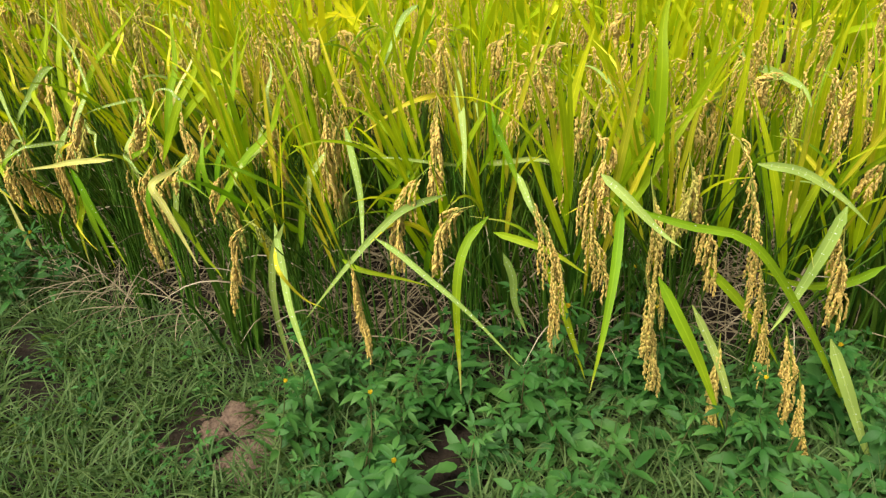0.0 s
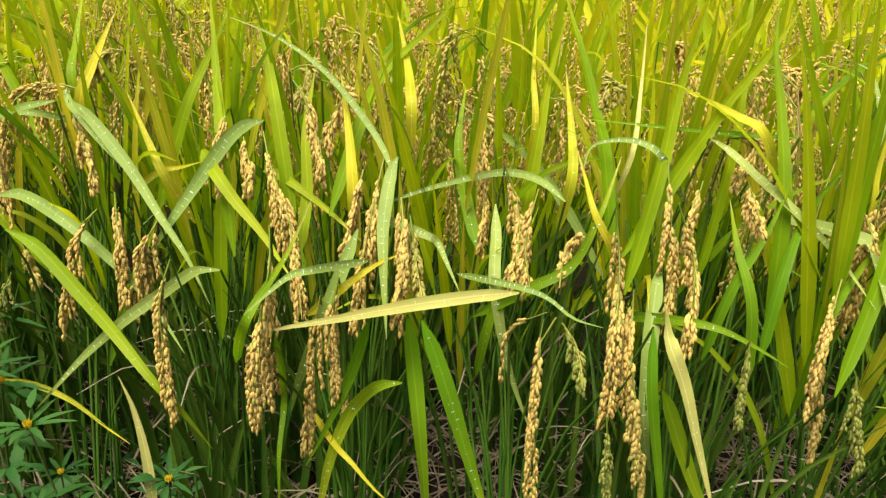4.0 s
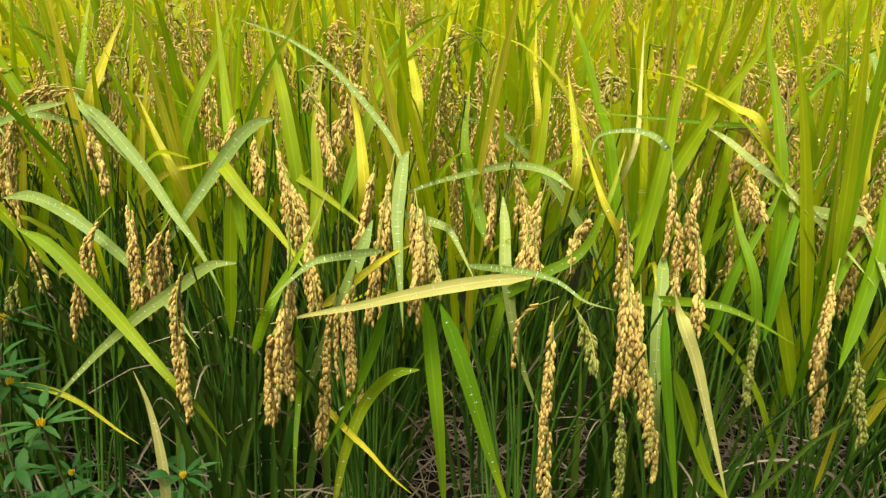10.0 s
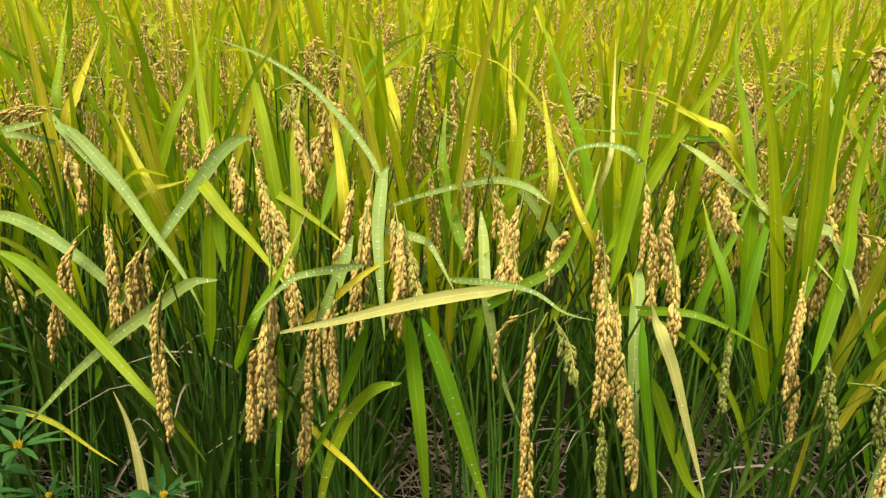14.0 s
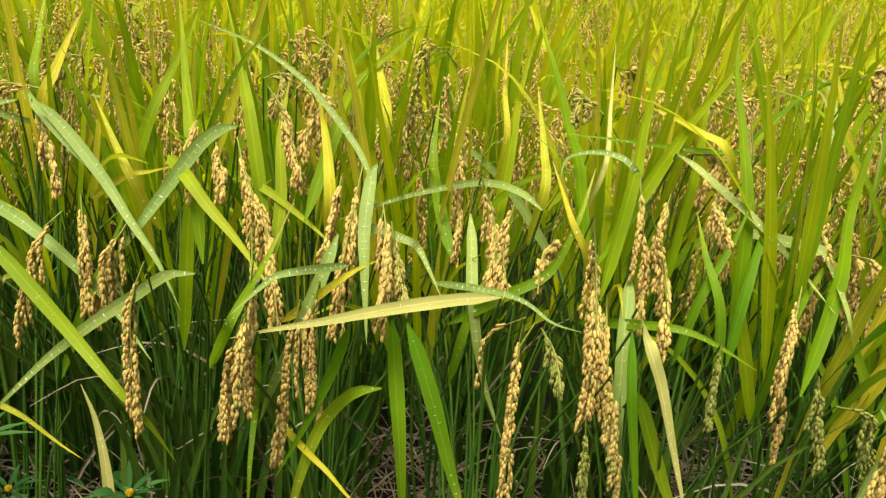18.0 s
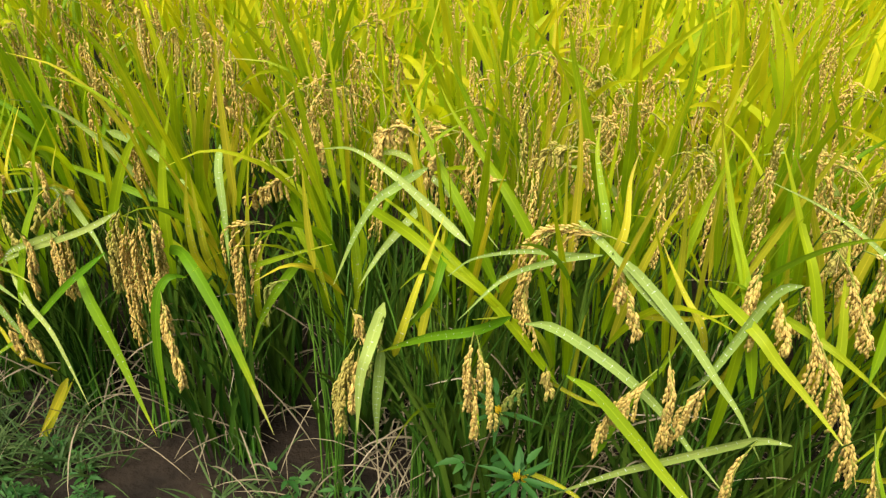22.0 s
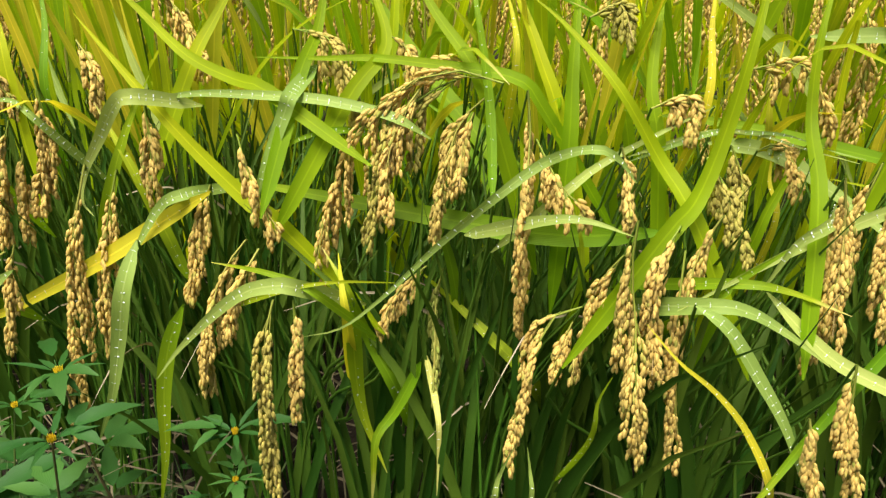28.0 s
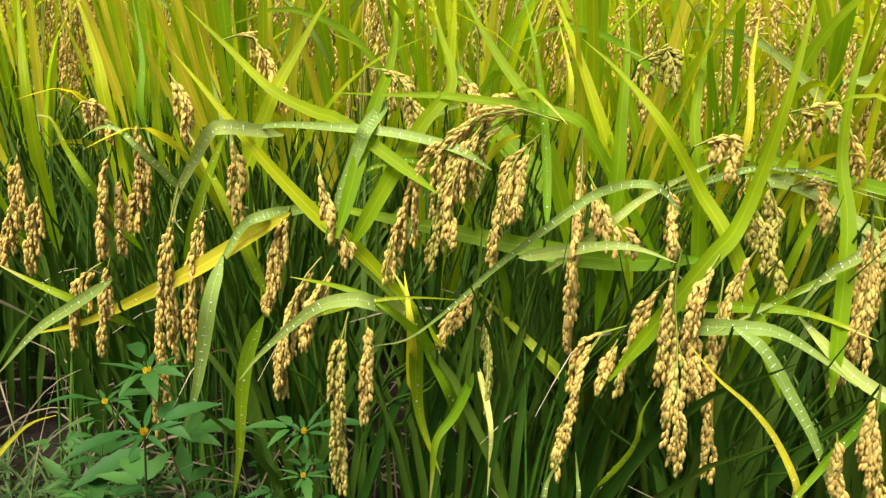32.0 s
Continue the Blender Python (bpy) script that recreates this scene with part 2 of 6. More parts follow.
def spline(points, n):
    """n places on a smooth curve through the given points."""
    p = np.asarray(points, float)
    if len(p) == 2:
        return p[0] + np.linspace(0, 1, n)[:, None] * (p[1] - p[0])
    q = np.vstack([2 * p[0] - p[1], p, 2 * p[-1] - p[-2]])
    gaps = np.linalg.norm(np.diff(p, axis=0), axis=1)
    at = np.r_[0, np.cumsum(gaps)] / gaps.sum()
    s = np.linspace(0, 1, n)
    i = np.clip(np.searchsorted(at, s, "right") - 1, 0, len(p) - 2)
    u = ((s - at[i]) / (at[i + 1] - at[i]))[:, None]
    a, b, c, d = q[i], q[i + 1], q[i + 2], q[i + 3]
    return 0.5 * (2 * b + (c - a) * u + (2 * a - 5 * b + 4 * c - d) * u**2 + (3 * b - a - 3 * c + d) * u**3)


def unit(v):
    v = np.asarray(v, float)
    return v / np.maximum(np.linalg.norm(v, axis=-1, keepdims=True), 1e-9)


def profile(v, base):
    """The width of a blade along its length."""
    return np.minimum(1, 0.12 + 0.88 * v / 0.10) * np.minimum(1, base + (1 - base) * v / 0.28) * np.clip(1 - np.clip((v - 0.25) / 0.75, 0, 1) ** 1.55, 0, 1)


def blade(heap, points, width, face=(0, -1, 0.6), n=12, fold=0.25, base=0.45, twist=0.0, wave=0.0):
    """A leaf blade through points; face: the way its upper side looks."""
    c = spline(points, n)
    v = np.linspace(0, 1, n)
    tangent = unit(np.gradient(c, axis=0))
    side = unit(np.cross(tangent, np.asarray(face, float)))
    up = np.cross(side, tangent)
    turn = (twist * v + wave * np.sin(v * 7.0))[:, None]
    side, up = side * np.cos(turn) + up * np.sin(turn), up * np.cos(turn) - side * np.sin(turn)
    w = (profile(v, base) * width / 2)[:, None] + 0.0002
    left, right = c - side * w + up * w * fold, c + side * w + up * w * fold
    verts = np.stack([left, c, right], 1).reshape(-1, 3)
    uv = np.stack([np.tile([0, 0.5, 1], n), np.repeat(v, 3)], 1)
    k = np.arange(n - 1)[:, None] * 3
    faces = np.concatenate([k + [0, 1, 4, 3], k + [1, 2, 5, 4]])
    heap.add(verts, faces, uv)
    return c, side, up, w


def rod(heap, points, r0, r1, n=8, sides=5):
    """A tapering round stalk through points."""
    c = spline(points, n)
    tangent = unit(np.gradient(c, axis=0))
    a = unit(np.cross(tangent, (0.31, 0.83, 0.46)))
    b = np.cross(tangent, a)
    r = np.linspace(r0, r1, n)[:, None, None]
    ang = np.linspace(0, 2 * math.pi, sides, endpoint=False)
    verts = (c[:, None] + r * (np.cos(ang)[None, :, None] * a[:, None] + np.sin(ang)[None, :, None] * b[:, None])).reshape(-1, 3)
    i, j = np.meshgrid(np.arange(n - 1), np.arange(sides), indexing="ij")
    faces = np.stack([i * sides + j, i * sides + (j + 1) % sides, (i + 1) * sides + (j + 1) % sides, (i + 1) * sides + j], -1).reshape(-1, 4)
    heap.add(verts, faces, np.stack([np.tile(np.linspace(0, 1, sides), n), np.repeat(np.linspace(0, 1, n), sides)], 1))
    return c


def grain_shape(rings, sides):
    """A husked grain along +z, one long: pointed, fuller below the middle."""
    zs = np.linspace(0, 1, rings + 2)[1:-1]
    rs = np.sin(np.pi * zs**0.9) ** 0.62 * 0.212
    ang = np.linspace(0, 2 * math.pi, sides, endpoint=False)
    verts = [(0, 0, 0)] + [(r * math.cos(a), 0.75 * r * math.sin(a), z) for z, r in zip(zs, rs) for a in ang] + [(0, 0, 1)]
    tris = [(0, 1 + (j + 1) % sides, 1 + j) for j in range(sides)]
    for i in range(rings - 1):
        for j in range(sides):
            p, q = 1 + i * sides + j, 1 + i * sides + (j + 1) % sides
            tris += [(p, q, q + sides), (p, q + sides, p + sides)]
    top, last = len(verts) - 1, 1 + (rings - 1) * sides
    tris += [(last + j, last + (j + 1) % sides, top) for j in range(sides)]
    return np.array(verts, float), np.array(tris)


GRAIN, GRAIN_ROUGH = grain_shape(3, 6), grain_shape(1, 4)


def grains(heap, places, ways, size, shape, r):
    """Grains at places, pointing along ways."""
    verts, tris = shape
    ways = unit(ways)
    a = unit(np.cross(ways, r.normal(size=ways.shape)))
    b = np.cross(ways, a)
    m = np.stack([a, b, ways], -1)
    s = size * r.uniform(0.85, 1.12, (len(places), 1, 1))
    allv = np.einsum("gij,vj->gvi", m, verts) * s + np.asarray(places)[:, None]
    k = np.arange(len(places))[:, None, None] * len(verts)
    heap.add(allv.reshape(-1, 3), (tris[None] + k).reshape(-1, 3))


def panicle_parts(points, r, branches=9, per=11, size=0.0072, spread=0.012, shape=None, hang=0.75, stalks=True):
    """An ear of rice: a bending axis through points with side branches that hang from it, each strung with grains."""
    shape = shape or GRAIN
    stalk, seed = Heap(), Heap()
    axis = spline(points, 28)
    length = np.linalg.norm(np.diff(axis, axis=0), axis=1).sum()
    if stalks:
        rod(stalk, axis[::3], 0.0009, 0.0004, 8, 4)
    tangents = unit(np.gradient(axis, axis=0))
    starts = np.linspace(0.06, 0.8, branches)
    for k, s in enumerate([*starts, 0.86]):
        i = int(s * 27)
        long = length * (0.46 - 0.24 * s) * r.uniform(0.85, 1.15)
        if k == branches:
            long = length * 0.16
        way = unit(tangents[i] + 0.35 * np.array((0, 0, -1)))
        off = r.normal(size=3)
        off = unit(off - way * (off @ way)) * spread * r.uniform(0.35, 1.0)
        end = axis[i] + (way * (1 - hang) + np.array((0, 0, -1)) * hang) * long + off
        bend = axis[i] + way * long * 0.45 + off * 0.8
        line = spline([axis[i], bend, end], 10)
        if stalks:
            rod(stalk, line[::3], 0.0005, 0.0003, 4, 3)
        count = max(4, int(per * long / (length * 0.36)))
        fine = spline([axis[i], bend, end], count * 2)
        tang = unit(np.gradient(fine, axis=0))
        at = fine[(count * 2) // 5 :: 2 if per < 9 else 1]
        tg = tang[(count * 2) // 5 :: 2 if per < 9 else 1]
        out = unit(r.normal(size=at.shape))
        out = unit(out - tg * (out * tg).sum(1, keepdims=True))
        grains(seed, at + out * 0.0011, tg + out * r.uniform(0.03, 0.20, (len(at), 1)), size, shape, r)
    return stalk, seed


# ---- ground: paddy soil, and the grassy bank in front of it ----
def edge(x):
    """The line along which the first row of rice stands."""
    return 1.03 - 0.39 * np.minimum(x, -0.3) + 0.12 * np.maximum(np.add(x, 0.3), 0)


def ground_height(x, y):
    bank = np.clip((edge(x) - 0.10 - y) / 0.25, 0, 1)
    lump = np.array([noise.noise((a * 4, b * 4, 0)) * 0.018 + noise.noise((a * 15, b * 15, 3)) * 0.007 for a, b in zip(np.ravel(x), np.ravel(y))])
    far = np.exp(-((np.ravel(x) + 1) ** 2 + (np.ravel(y) - 1) ** 2) / 40)
    return 0.05 * np.ravel(bank) ** 1.5 * far + lump * far


def make_ground():
    heap = Heap()
    near_x, near_y = np.linspace(-4, 2.5, 150), np.linspace(-1, 4, 120)
    gx = np.r_[-400, -120, -40, -14, near_x, 12, 40, 120, 400]
    gy = np.r_[-400, -100, -25, -6, near_y, 12, 40, 120, 400]
    X, Y = np.meshgrid(gx, gy)
    Z = ground_height(X, Y)
    n, m = len(gx), len(gy)
    i, j = np.meshgrid(np.arange(m - 1), np.arange(n - 1), indexing="ij")
    a = i * n + j
    heap.add(np.stack([X.ravel(), Y.ravel(), Z], 1), np.stack([a, a + 1, a + n + 1, a + n], -1).reshape(-1, 4))
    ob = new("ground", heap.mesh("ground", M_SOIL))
    tagged(ob, "damp paddy soil darkened for shade, with a low uneven earth bank", "ground", kind="structure")


make_ground()


def ground_at(x, y):
    return float(ground_height(np.array([x]), np.array([y]))[0])


# ---- rice plants ----
def arch(base, way, lean, length, droop, r, n=5):
    """Control points of a leaf that rises from base, leans the way given and bends over by its own weight."""
    pts, p, rise = [np.array(base, float)], np.array(base, float), lean
    for k in range(n - 1):
        step = length / (n - 1)
        p = p + step * np.array((math.cos(way) * math.sin(rise), math.sin(way) * math.sin(rise), math.cos(rise)))
        pts.append(p)
        rise += droop / (n - 1) * (0.4 + 0.5 * k) * r.uniform(0.8, 1.2)
    return pts


def build_plant(name, r, leaves, ears, height=0.50, outward=False):
    """One hill of rice: stems from one tuft, leaves on them, and drooping ears."""
    plant = new(name)
    for k in range(9):
        a, d = r.uniform(0, 6.28), r.uniform(0.005, 0.03)
        foot = np.array((d * math.cos(a), d * math.sin(a), 0.0))
        top = foot * 4.0 + np.array((r.normal(0, 0.02), (-0.05 if outward else 0) + r.normal(0, 0.02), height * r.uniform(0.7, 1.0)))
        h = Heap()
        rod(h, [foot, foot * 1.6 + np.array((0, 0, height * 0.4)), top], 0.0024, 0.0013, 5, 5)
        part("stem", h.mesh("stem", M_STEM), plant)
    for k in range(leaves):
        way = r.normal(-1.94, 0.85) if outward and k % 4 else r.uniform(0, 6.28)
        kind = r.random() if not outward else r.random() ** 0.85
        start = height * (r.uniform(0.3, 1.0) if k % 3 == 0 else r.uniform(0.62, 1.04))
        reach = 0.03 * start / height + 0.01
        base = (reach * math.cos(way), reach * math.sin(way), start)
        h = Heap()
        if kind < 0.68:
            pts = arch(base, way, r.uniform(0.02, 0.38), r.uniform(0.20, 0.33), r.uniform(0.0, 0.4), r)
            wide, mat, fold = r.uniform(0.009, 0.0145), M_ERECT if r.random() < 0.78 else M_YELLOW, 0.3
        elif kind < 0.88:
            pts = arch(base, way, r.uniform(0.2, 0.65), r.uniform(0.18, 0.32), r.uniform(0.7, 2.0), r)
            wide, mat, fold = r.uniform(0.007, 0.011), (M_LEAF, M_LEAF, M_ERECT, M_PALE, M_YELLOW)[int(r.integers(0, 5))], 0.25
        else:
            base = (base[0], base[1], start * 0.4)
            pts = arch(base, way, r.uniform(0.3, 0.8), r.uniform(0.15, 0.3), r.uniform(1.2, 2.8), r)
            wide, mat, fold = r.uniform(0.002, 0.0045), M_STRAW, 0.5
        blade(h, pts, wide, (r.normal(0, 0.4), -1, 0.8), 11, fold, twist=r.normal(0, 0.5))
        part("leaf", h.mesh("leaf", mat), plant)
    for k in range(ears):
        way = r.uniform(0, 6.28)
        up = height * (r.uniform(0.92, 1.12) if outward else r.uniform(1.05, 1.32))
        out = np.array((math.cos(way), math.sin(way) - 0.3, 0)) * r.uniform(0.05, 0.09)
        base = np.array((0.03 * math.cos(way), 0.03 * math.sin(way), up))
        pts = [base, base + out * 0.5 + (0, 0, 0.025), base + out + (0, 0, 0.0), base + out * 1.35 - np.array((0, 0, 0.05)), base + out * 1.5 - np.array((0, 0, 0.11))]
        stalk, seed = panicle_parts(pts, r, 11, 14, spread=0.013)
        h = stalk
        rod(h, [(0.01 * math.cos(way), 0.01 * math.sin(way), height * 0.86), base * (0.7, 0.7, 0.94), base], 0.0013, 0.0009, 5, 4)
        ear = part("panicle", h.mesh("panicle", M_STALK), plant)
        part("grain_cluster", seed.mesh("grain_cluster", M_GRAIN), ear, "straw-gold ripening rice grains")["kind"] = "stuff"
    return plant


PLANT_LABEL = "green and yellowing rice plant with drooping golden ears"
plants = []
for k in range(8):
    plants.append(build_plant("rice_plant", np.random.default_rng(100 + k), 21 if k < 5 else 17, 0 if k < 5 else 5, 0.47, k < 5))
used = set()


def place_plant(x, y, r, group, front):
    k = int(r.integers(0, 5) if front else r.integers(5, 8))
    m = pose(x, y, ground_at(x, y) - 0.004, r.normal(0, 3), r.normal(0, 3), r.normal(0, 28) if front else r.uniform(0, 360))
    if k in used:
        ob = copy_thing(plants[k], m)
    else:
        ob, _ = plants[k], used.add(k)
        ob.matrix_basis = m
    tagged(ob, PLANT_LABEL, "rice plant", group)
    return ob


r = np.random.default_rng(11)
for row in range(3):
    for x in np.arange(-3.5, 1.5, 0.15):
        px = x + r.normal(0, 0.02) + 0.07 * (row % 2)
        if row == 0 and (px < -2.9 or px > 1.2):
            continue
        place_plant(px, edge(px) + (0.22 if px < -0.25 else 0.10 if px < 0.3 else 0.0) + 0.15 * row + r.normal(0, 0.02), r, "rice plants along the field edge", row == 0)


# ---- the outermost plants, whose leaves and ears hang out over the bank ----
LEAF_LOOK = {"D": M_PALE, "G": M_LEAF, "E": M_ERECT, "Y": M_YELLOW, "C": M_CREAM}
LEAF_LABEL = {"D": "pale green leaf beaded with dew", "Y": "yellowed leaf", "C": "bleached straw-coloured leaf"}
hero = {}
rh = np.random.default_rng(77)


def tuft(x):
    """Starts one plant of the outermost row at x along the edge."""
    y = edge(x) + 0.06
    ob = new("rice_plant")
    ob.location = (x, y, ground_at(x, y) - 0.004)
    hero["ob"], hero["at"] = ob, np.array(ob.location)
    tagged(ob, "rice plant leaning over the bank with dewy leaves and golden ears", "rice plant", "rice plants along the field edge")


def hero_part(name, heap, mat, parent=None, label=""):
    heap.v = [v - hero["at"] for v in heap.v]
    return part(name, heap.mesh(name, mat), parent or hero["ob"], label)


def culm(to, r0, r1, heap=None):
    """A stem from the tuft's foot to a place, arriving from below and behind."""
    foot = hero["at"] + np.array((rh.normal(0, 0.015), rh.normal(0.02, 0.015), 0))
    to = np.array(to)
    mid = foot * (0.6, 0.6, 0) + to * (0.4, 0.4, 0) + np.array((0, 0.035, to[2] * 0.55))
    near = to + np.array((rh.normal(0, 0.004), 0.030, -0.05))
    h = heap or Heap()
    if to[2] > 0.12:
        rod(h, [foot, mid, near, to], r0, r1, 9, 5)
    return h


def frond(look_key, width, *points):
    """One leaf of the plant in hand, from its base to its tip."""
    h = Heap()
    if look_key == "E":
        a, b = np.array(points[0]), np.array(points[1])
        points = (a + unit(a - b) * 0.10 + np.array((0, 0.02, -0.03)), *points)
    elif np.linalg.norm(np.diff(np.array(points), axis=0), axis=1).sum() < 0.16:
        a, b = np.array(points[0]), np.array(points[1])
        points = (a + unit(a - b) * 0.05 + np.array((0, 0.05, -0.03)), *points)
    n = 9 + 3 * len(points)
    c, side, up, w = blade(h, points, width * 0.84, (rh.normal(0, 0.15), -1, 0.45), n, 0.34, 0.78, wave=rh.normal(0, 0.06))
    stem = culm(points[0], 0.0022, 0.0012)
    if stem.n:
        hero_part("stem", stem, M_STEM)
    leaf = hero_part("leaf", h, LEAF_LOOK[look_key], None, LEAF_LABEL.get(look_key, ""))
    if look_key in "DC" or (look_key in "GY" and rh.random() < 0.6):
        drops = Heap()
        count = int(len(points) * (26 if look_key == "D" else 9))
        for k in range(count):
            i = int(rh.integers(1, max(2, int(n * 0.8))))
            place = c[i] + side[i] * w[i] * rh.uniform(-0.85, 0.85) + up[i] * w[i] * 0.12
            bead(drops, place, up[i], rh.uniform(0.00018, 0.00044) * (1.6 if rh.random() < 0.08 else 1))
        hero_part("dew_drops", drops, M_DEW, leaf, "beads of dew on the leaf")["kind"] = "stuff"


def bead(heap, place, up, size):
    """A round drop of water, slightly flattened where it lies."""
    a = unit(np.cross(up, (0.3, 0.5, 0.8)))
    b = np.cross(up, a)
    verts, tris = BEAD
    heap.add(place + (verts[:, :1] * a + verts[:, 1:2] * b + verts[:, 2:] * up * 0.8) * size, tris)


def bead_shape():
    bm = bmesh.new()
    bmesh.ops.create_icosphere(bm, subdivisions=1, radius=1)
    out = np.array([v.co[:] for v in bm.verts]), np.array([[v.index for v in f.verts] for f in bm.faces])
    bm.free()
    return out


BEAD = bead_shape()


def ear(kind, half, *points):
    """One ear of the plant in hand, from its neck to its tip."""
    p = np.array(points)
    long = np.linalg.norm(np.diff(p, axis=0), axis=1).sum()
    branches = int(np.clip(7 + half * 900 * long / 0.1, 9, 23))
    stalk, seed = panicle_parts(points, rh, branches, 18, 0.0074 if kind == "P" else 0.0064, half * 0.95, hang=0.5)
    neck = culm(points[0], 0.0016, 0.0009)
    if neck.n:
        hero_part("stem", neck, M_STEM)
    one = hero_part("panicle", stalk, M_STALK)
    hero_part("grain_cluster", seed, M_GRAIN if kind == "P" else M_GRAIN_GREEN, one, "straw-gold ripe rice grains" if kind == "P" else "greenish unripe rice grains")["kind"] = "stuff"


tuft(-2.40)
frond("G", 0.0104, (-2.338, 1.927, 0.284), (-2.374, 1.940, 0.295), (-2.412, 1.954, 0.309))
frond("Y", 0.0074, (-2.424, 1.919, 0.116), (-2.394, 1.908, 0.154), (-2.374, 1.900, 0.172), (-2.350, 1.891, 0.184))
frond("E", 0.0165, (-2.400, 2.050, 0.403), (-2.402, 2.051, 0.459), (-2.416, 2.091, 0.510), (-2.425, 2.120, 0.546))
ear("P", 0.0075, (-2.389, 1.986, 0.419), (-2.400, 1.990, 0.373), (-2.422, 1.998, 0.299))
ear("P", 0.0064, (-2.370, 1.969, 0.381), (-2.383, 1.974, 0.339), (-2.397, 1.979, 0.297))
ear("P", 0.0065, (-2.350, 2.021, 0.438), (-2.331, 2.014, 0.450), (-2.311, 2.007, 0.420))
tuft(-2.24)
frond("D", 0.0143, (-2.184, 1.880, 0.454), (-2.200, 1.887, 0.447), (-2.217, 1.900, 0.419), (-2.232, 1.907, 0.392), (-2.237, 1.906, 0.369), (-2.228, 1.901, 0.357))
frond("D", 0.0151, (-2.191, 1.871, 0.347), (-2.200, 1.852, 0.315), (-2.208, 1.855, 0.272), (-2.219, 1.859, 0.221), (-2.237, 1.865, 0.171))
frond("G", 0.0126, (-2.314, 1.948, 0.381), (-2.336, 1.956, 0.416), (-2.349, 1.961, 0.443), (-2.364, 1.967, 0.444))
frond("D", 0.0084, (-2.268, 1.930, 0.425), (-2.288, 1.938, 0.440), (-2.306, 1.945, 0.438), (-2.321, 1.950, 0.428))
frond("D", 0.0115, (-2.284, 1.876, 0.323), (-2.323, 1.891, 0.293), (-2.366, 1.907, 0.259), (-2.411, 1.924, 0.208))
frond("G", 0.0090, (-2.278, 1.984, 0.441), (-2.279, 2.009, 0.494), (-2.293, 2.048, 0.543))
frond("E", 0.0165, (-2.318, 2.019, 0.439), (-2.327, 2.036, 0.480), (-2.346, 2.071, 0.519), (-2.363, 2.099, 0.549))
frond("G", 0.0120, (-2.161, 1.907, 0.297), (-2.179, 1.909, 0.346), (-2.197, 1.909, 0.392), (-2.227, 1.933, 0.441))
frond("G", 0.0130, (-2.236, 1.938, 0.307), (-2.219, 1.916, 0.369), (-2.201, 1.915, 0.421), (-2.181, 1.921, 0.464))
ear("P", 0.0085, (-2.231, 1.904, 0.398), (-2.240, 1.900, 0.363), (-2.248, 1.898, 0.312), (-2.255, 1.900, 0.256), (-2.261, 1.903, 0.176))
ear("P", 0.0070, (-2.207, 1.899, 0.395), (-2.219, 1.899, 0.349), (-2.227, 1.900, 0.300), (-2.245, 1.907, 0.238))
ear("P", 0.0075, (-2.290, 1.929, 0.427), (-2.300, 1.933, 0.389), (-2.307, 1.935, 0.352), (-2.304, 1.934, 0.328))
ear("P", 0.0061, (-2.286, 1.937, 0.404), (-2.289, 1.938, 0.372), (-2.295, 1.941, 0.328))
ear("P", 0.0090, (-2.271, 1.941, 0.456), (-2.268, 1.940, 0.424), (-2.273, 1.941, 0.398), (-2.277, 1.943, 0.352))
ear("P", 0.0073, (-2.184, 1.906, 0.447), (-2.181, 1.901, 0.414), (-2.183, 1.902, 0.371))
ear("P", 0.0052, (-2.307, 1.925, 0.320), (-2.332, 1.934, 0.297), (-2.346, 1.940, 0.235))
ear("P", 0.0047, (-2.298, 1.922, 0.327), (-2.312, 1.927, 0.278), (-2.315, 1.928, 0.234))
ear("P", 0.0068, (-2.205, 2.013, 0.512), (-2.180, 2.009, 0.518), (-2.161, 1.987, 0.498), (-2.141, 1.955, 0.465))
ear("P", 0.0063, (-2.253, 1.999, 0.481), (-2.235, 1.977, 0.459), (-2.240, 1.972, 0.428))
tuft(-2.08)
frond("D", 0.0143, (-2.072, 1.863, 0.459), (-2.076, 1.864, 0.449), (-2.084, 1.862, 0.428), (-2.094, 1.859, 0.402), (-2.106, 1.863, 0.364))
frond("G", 0.0065, (-2.036, 1.858, 0.435), (-2.067, 1.863, 0.427), (-2.083, 1.866, 0.415), (-2.089, 1.868, 0.402))
frond("E", 0.0165, (-2.080, 1.859, 0.358), (-2.106, 1.870, 0.377), (-2.141, 1.883, 0.410), (-2.174, 1.895, 0.445), (-2.203, 1.916, 0.474), (-2.239, 1.952, 0.506))
frond("E", 0.0137, (-2.090, 1.881, 0.459), (-2.114, 1.902, 0.464), (-2.153, 1.930, 0.478), (-2.196, 1.969, 0.511), (-2.238, 2.007, 0.542))
frond("Y", 0.0165, (-2.134, 1.872, 0.385), (-2.172, 1.892, 0.357), (-2.217, 1.894, 0.327), (-2.273, 1.915, 0.291), (-2.332, 1.937, 0.256), (-2.391, 1.959, 0.233))
frond("D", 0.0116, (-2.158, 1.882, 0.379), (-2.176, 1.888, 0.367), (-2.191, 1.886, 0.343), (-2.206, 1.880, 0.315))
frond("G", 0.0142, (-2.155, 1.839, 0.307), (-2.169, 1.843, 0.272), (-2.177, 1.846, 0.227), (-2.181, 1.848, 0.170), (-2.190, 1.851, 0.113))
frond("D", 0.0137, (-2.069, 1.783, 0.342), (-2.084, 1.783, 0.344), (-2.105, 1.787, 0.338), (-2.128, 1.800, 0.316), (-2.157, 1.816, 0.281), (-2.175, 1.822, 0.255))
frond("G", 0.0075, (-2.054, 1.786, 0.334), (-2.071, 1.791, 0.343), (-2.097, 1.804, 0.347), (-2.133, 1.840, 0.340))
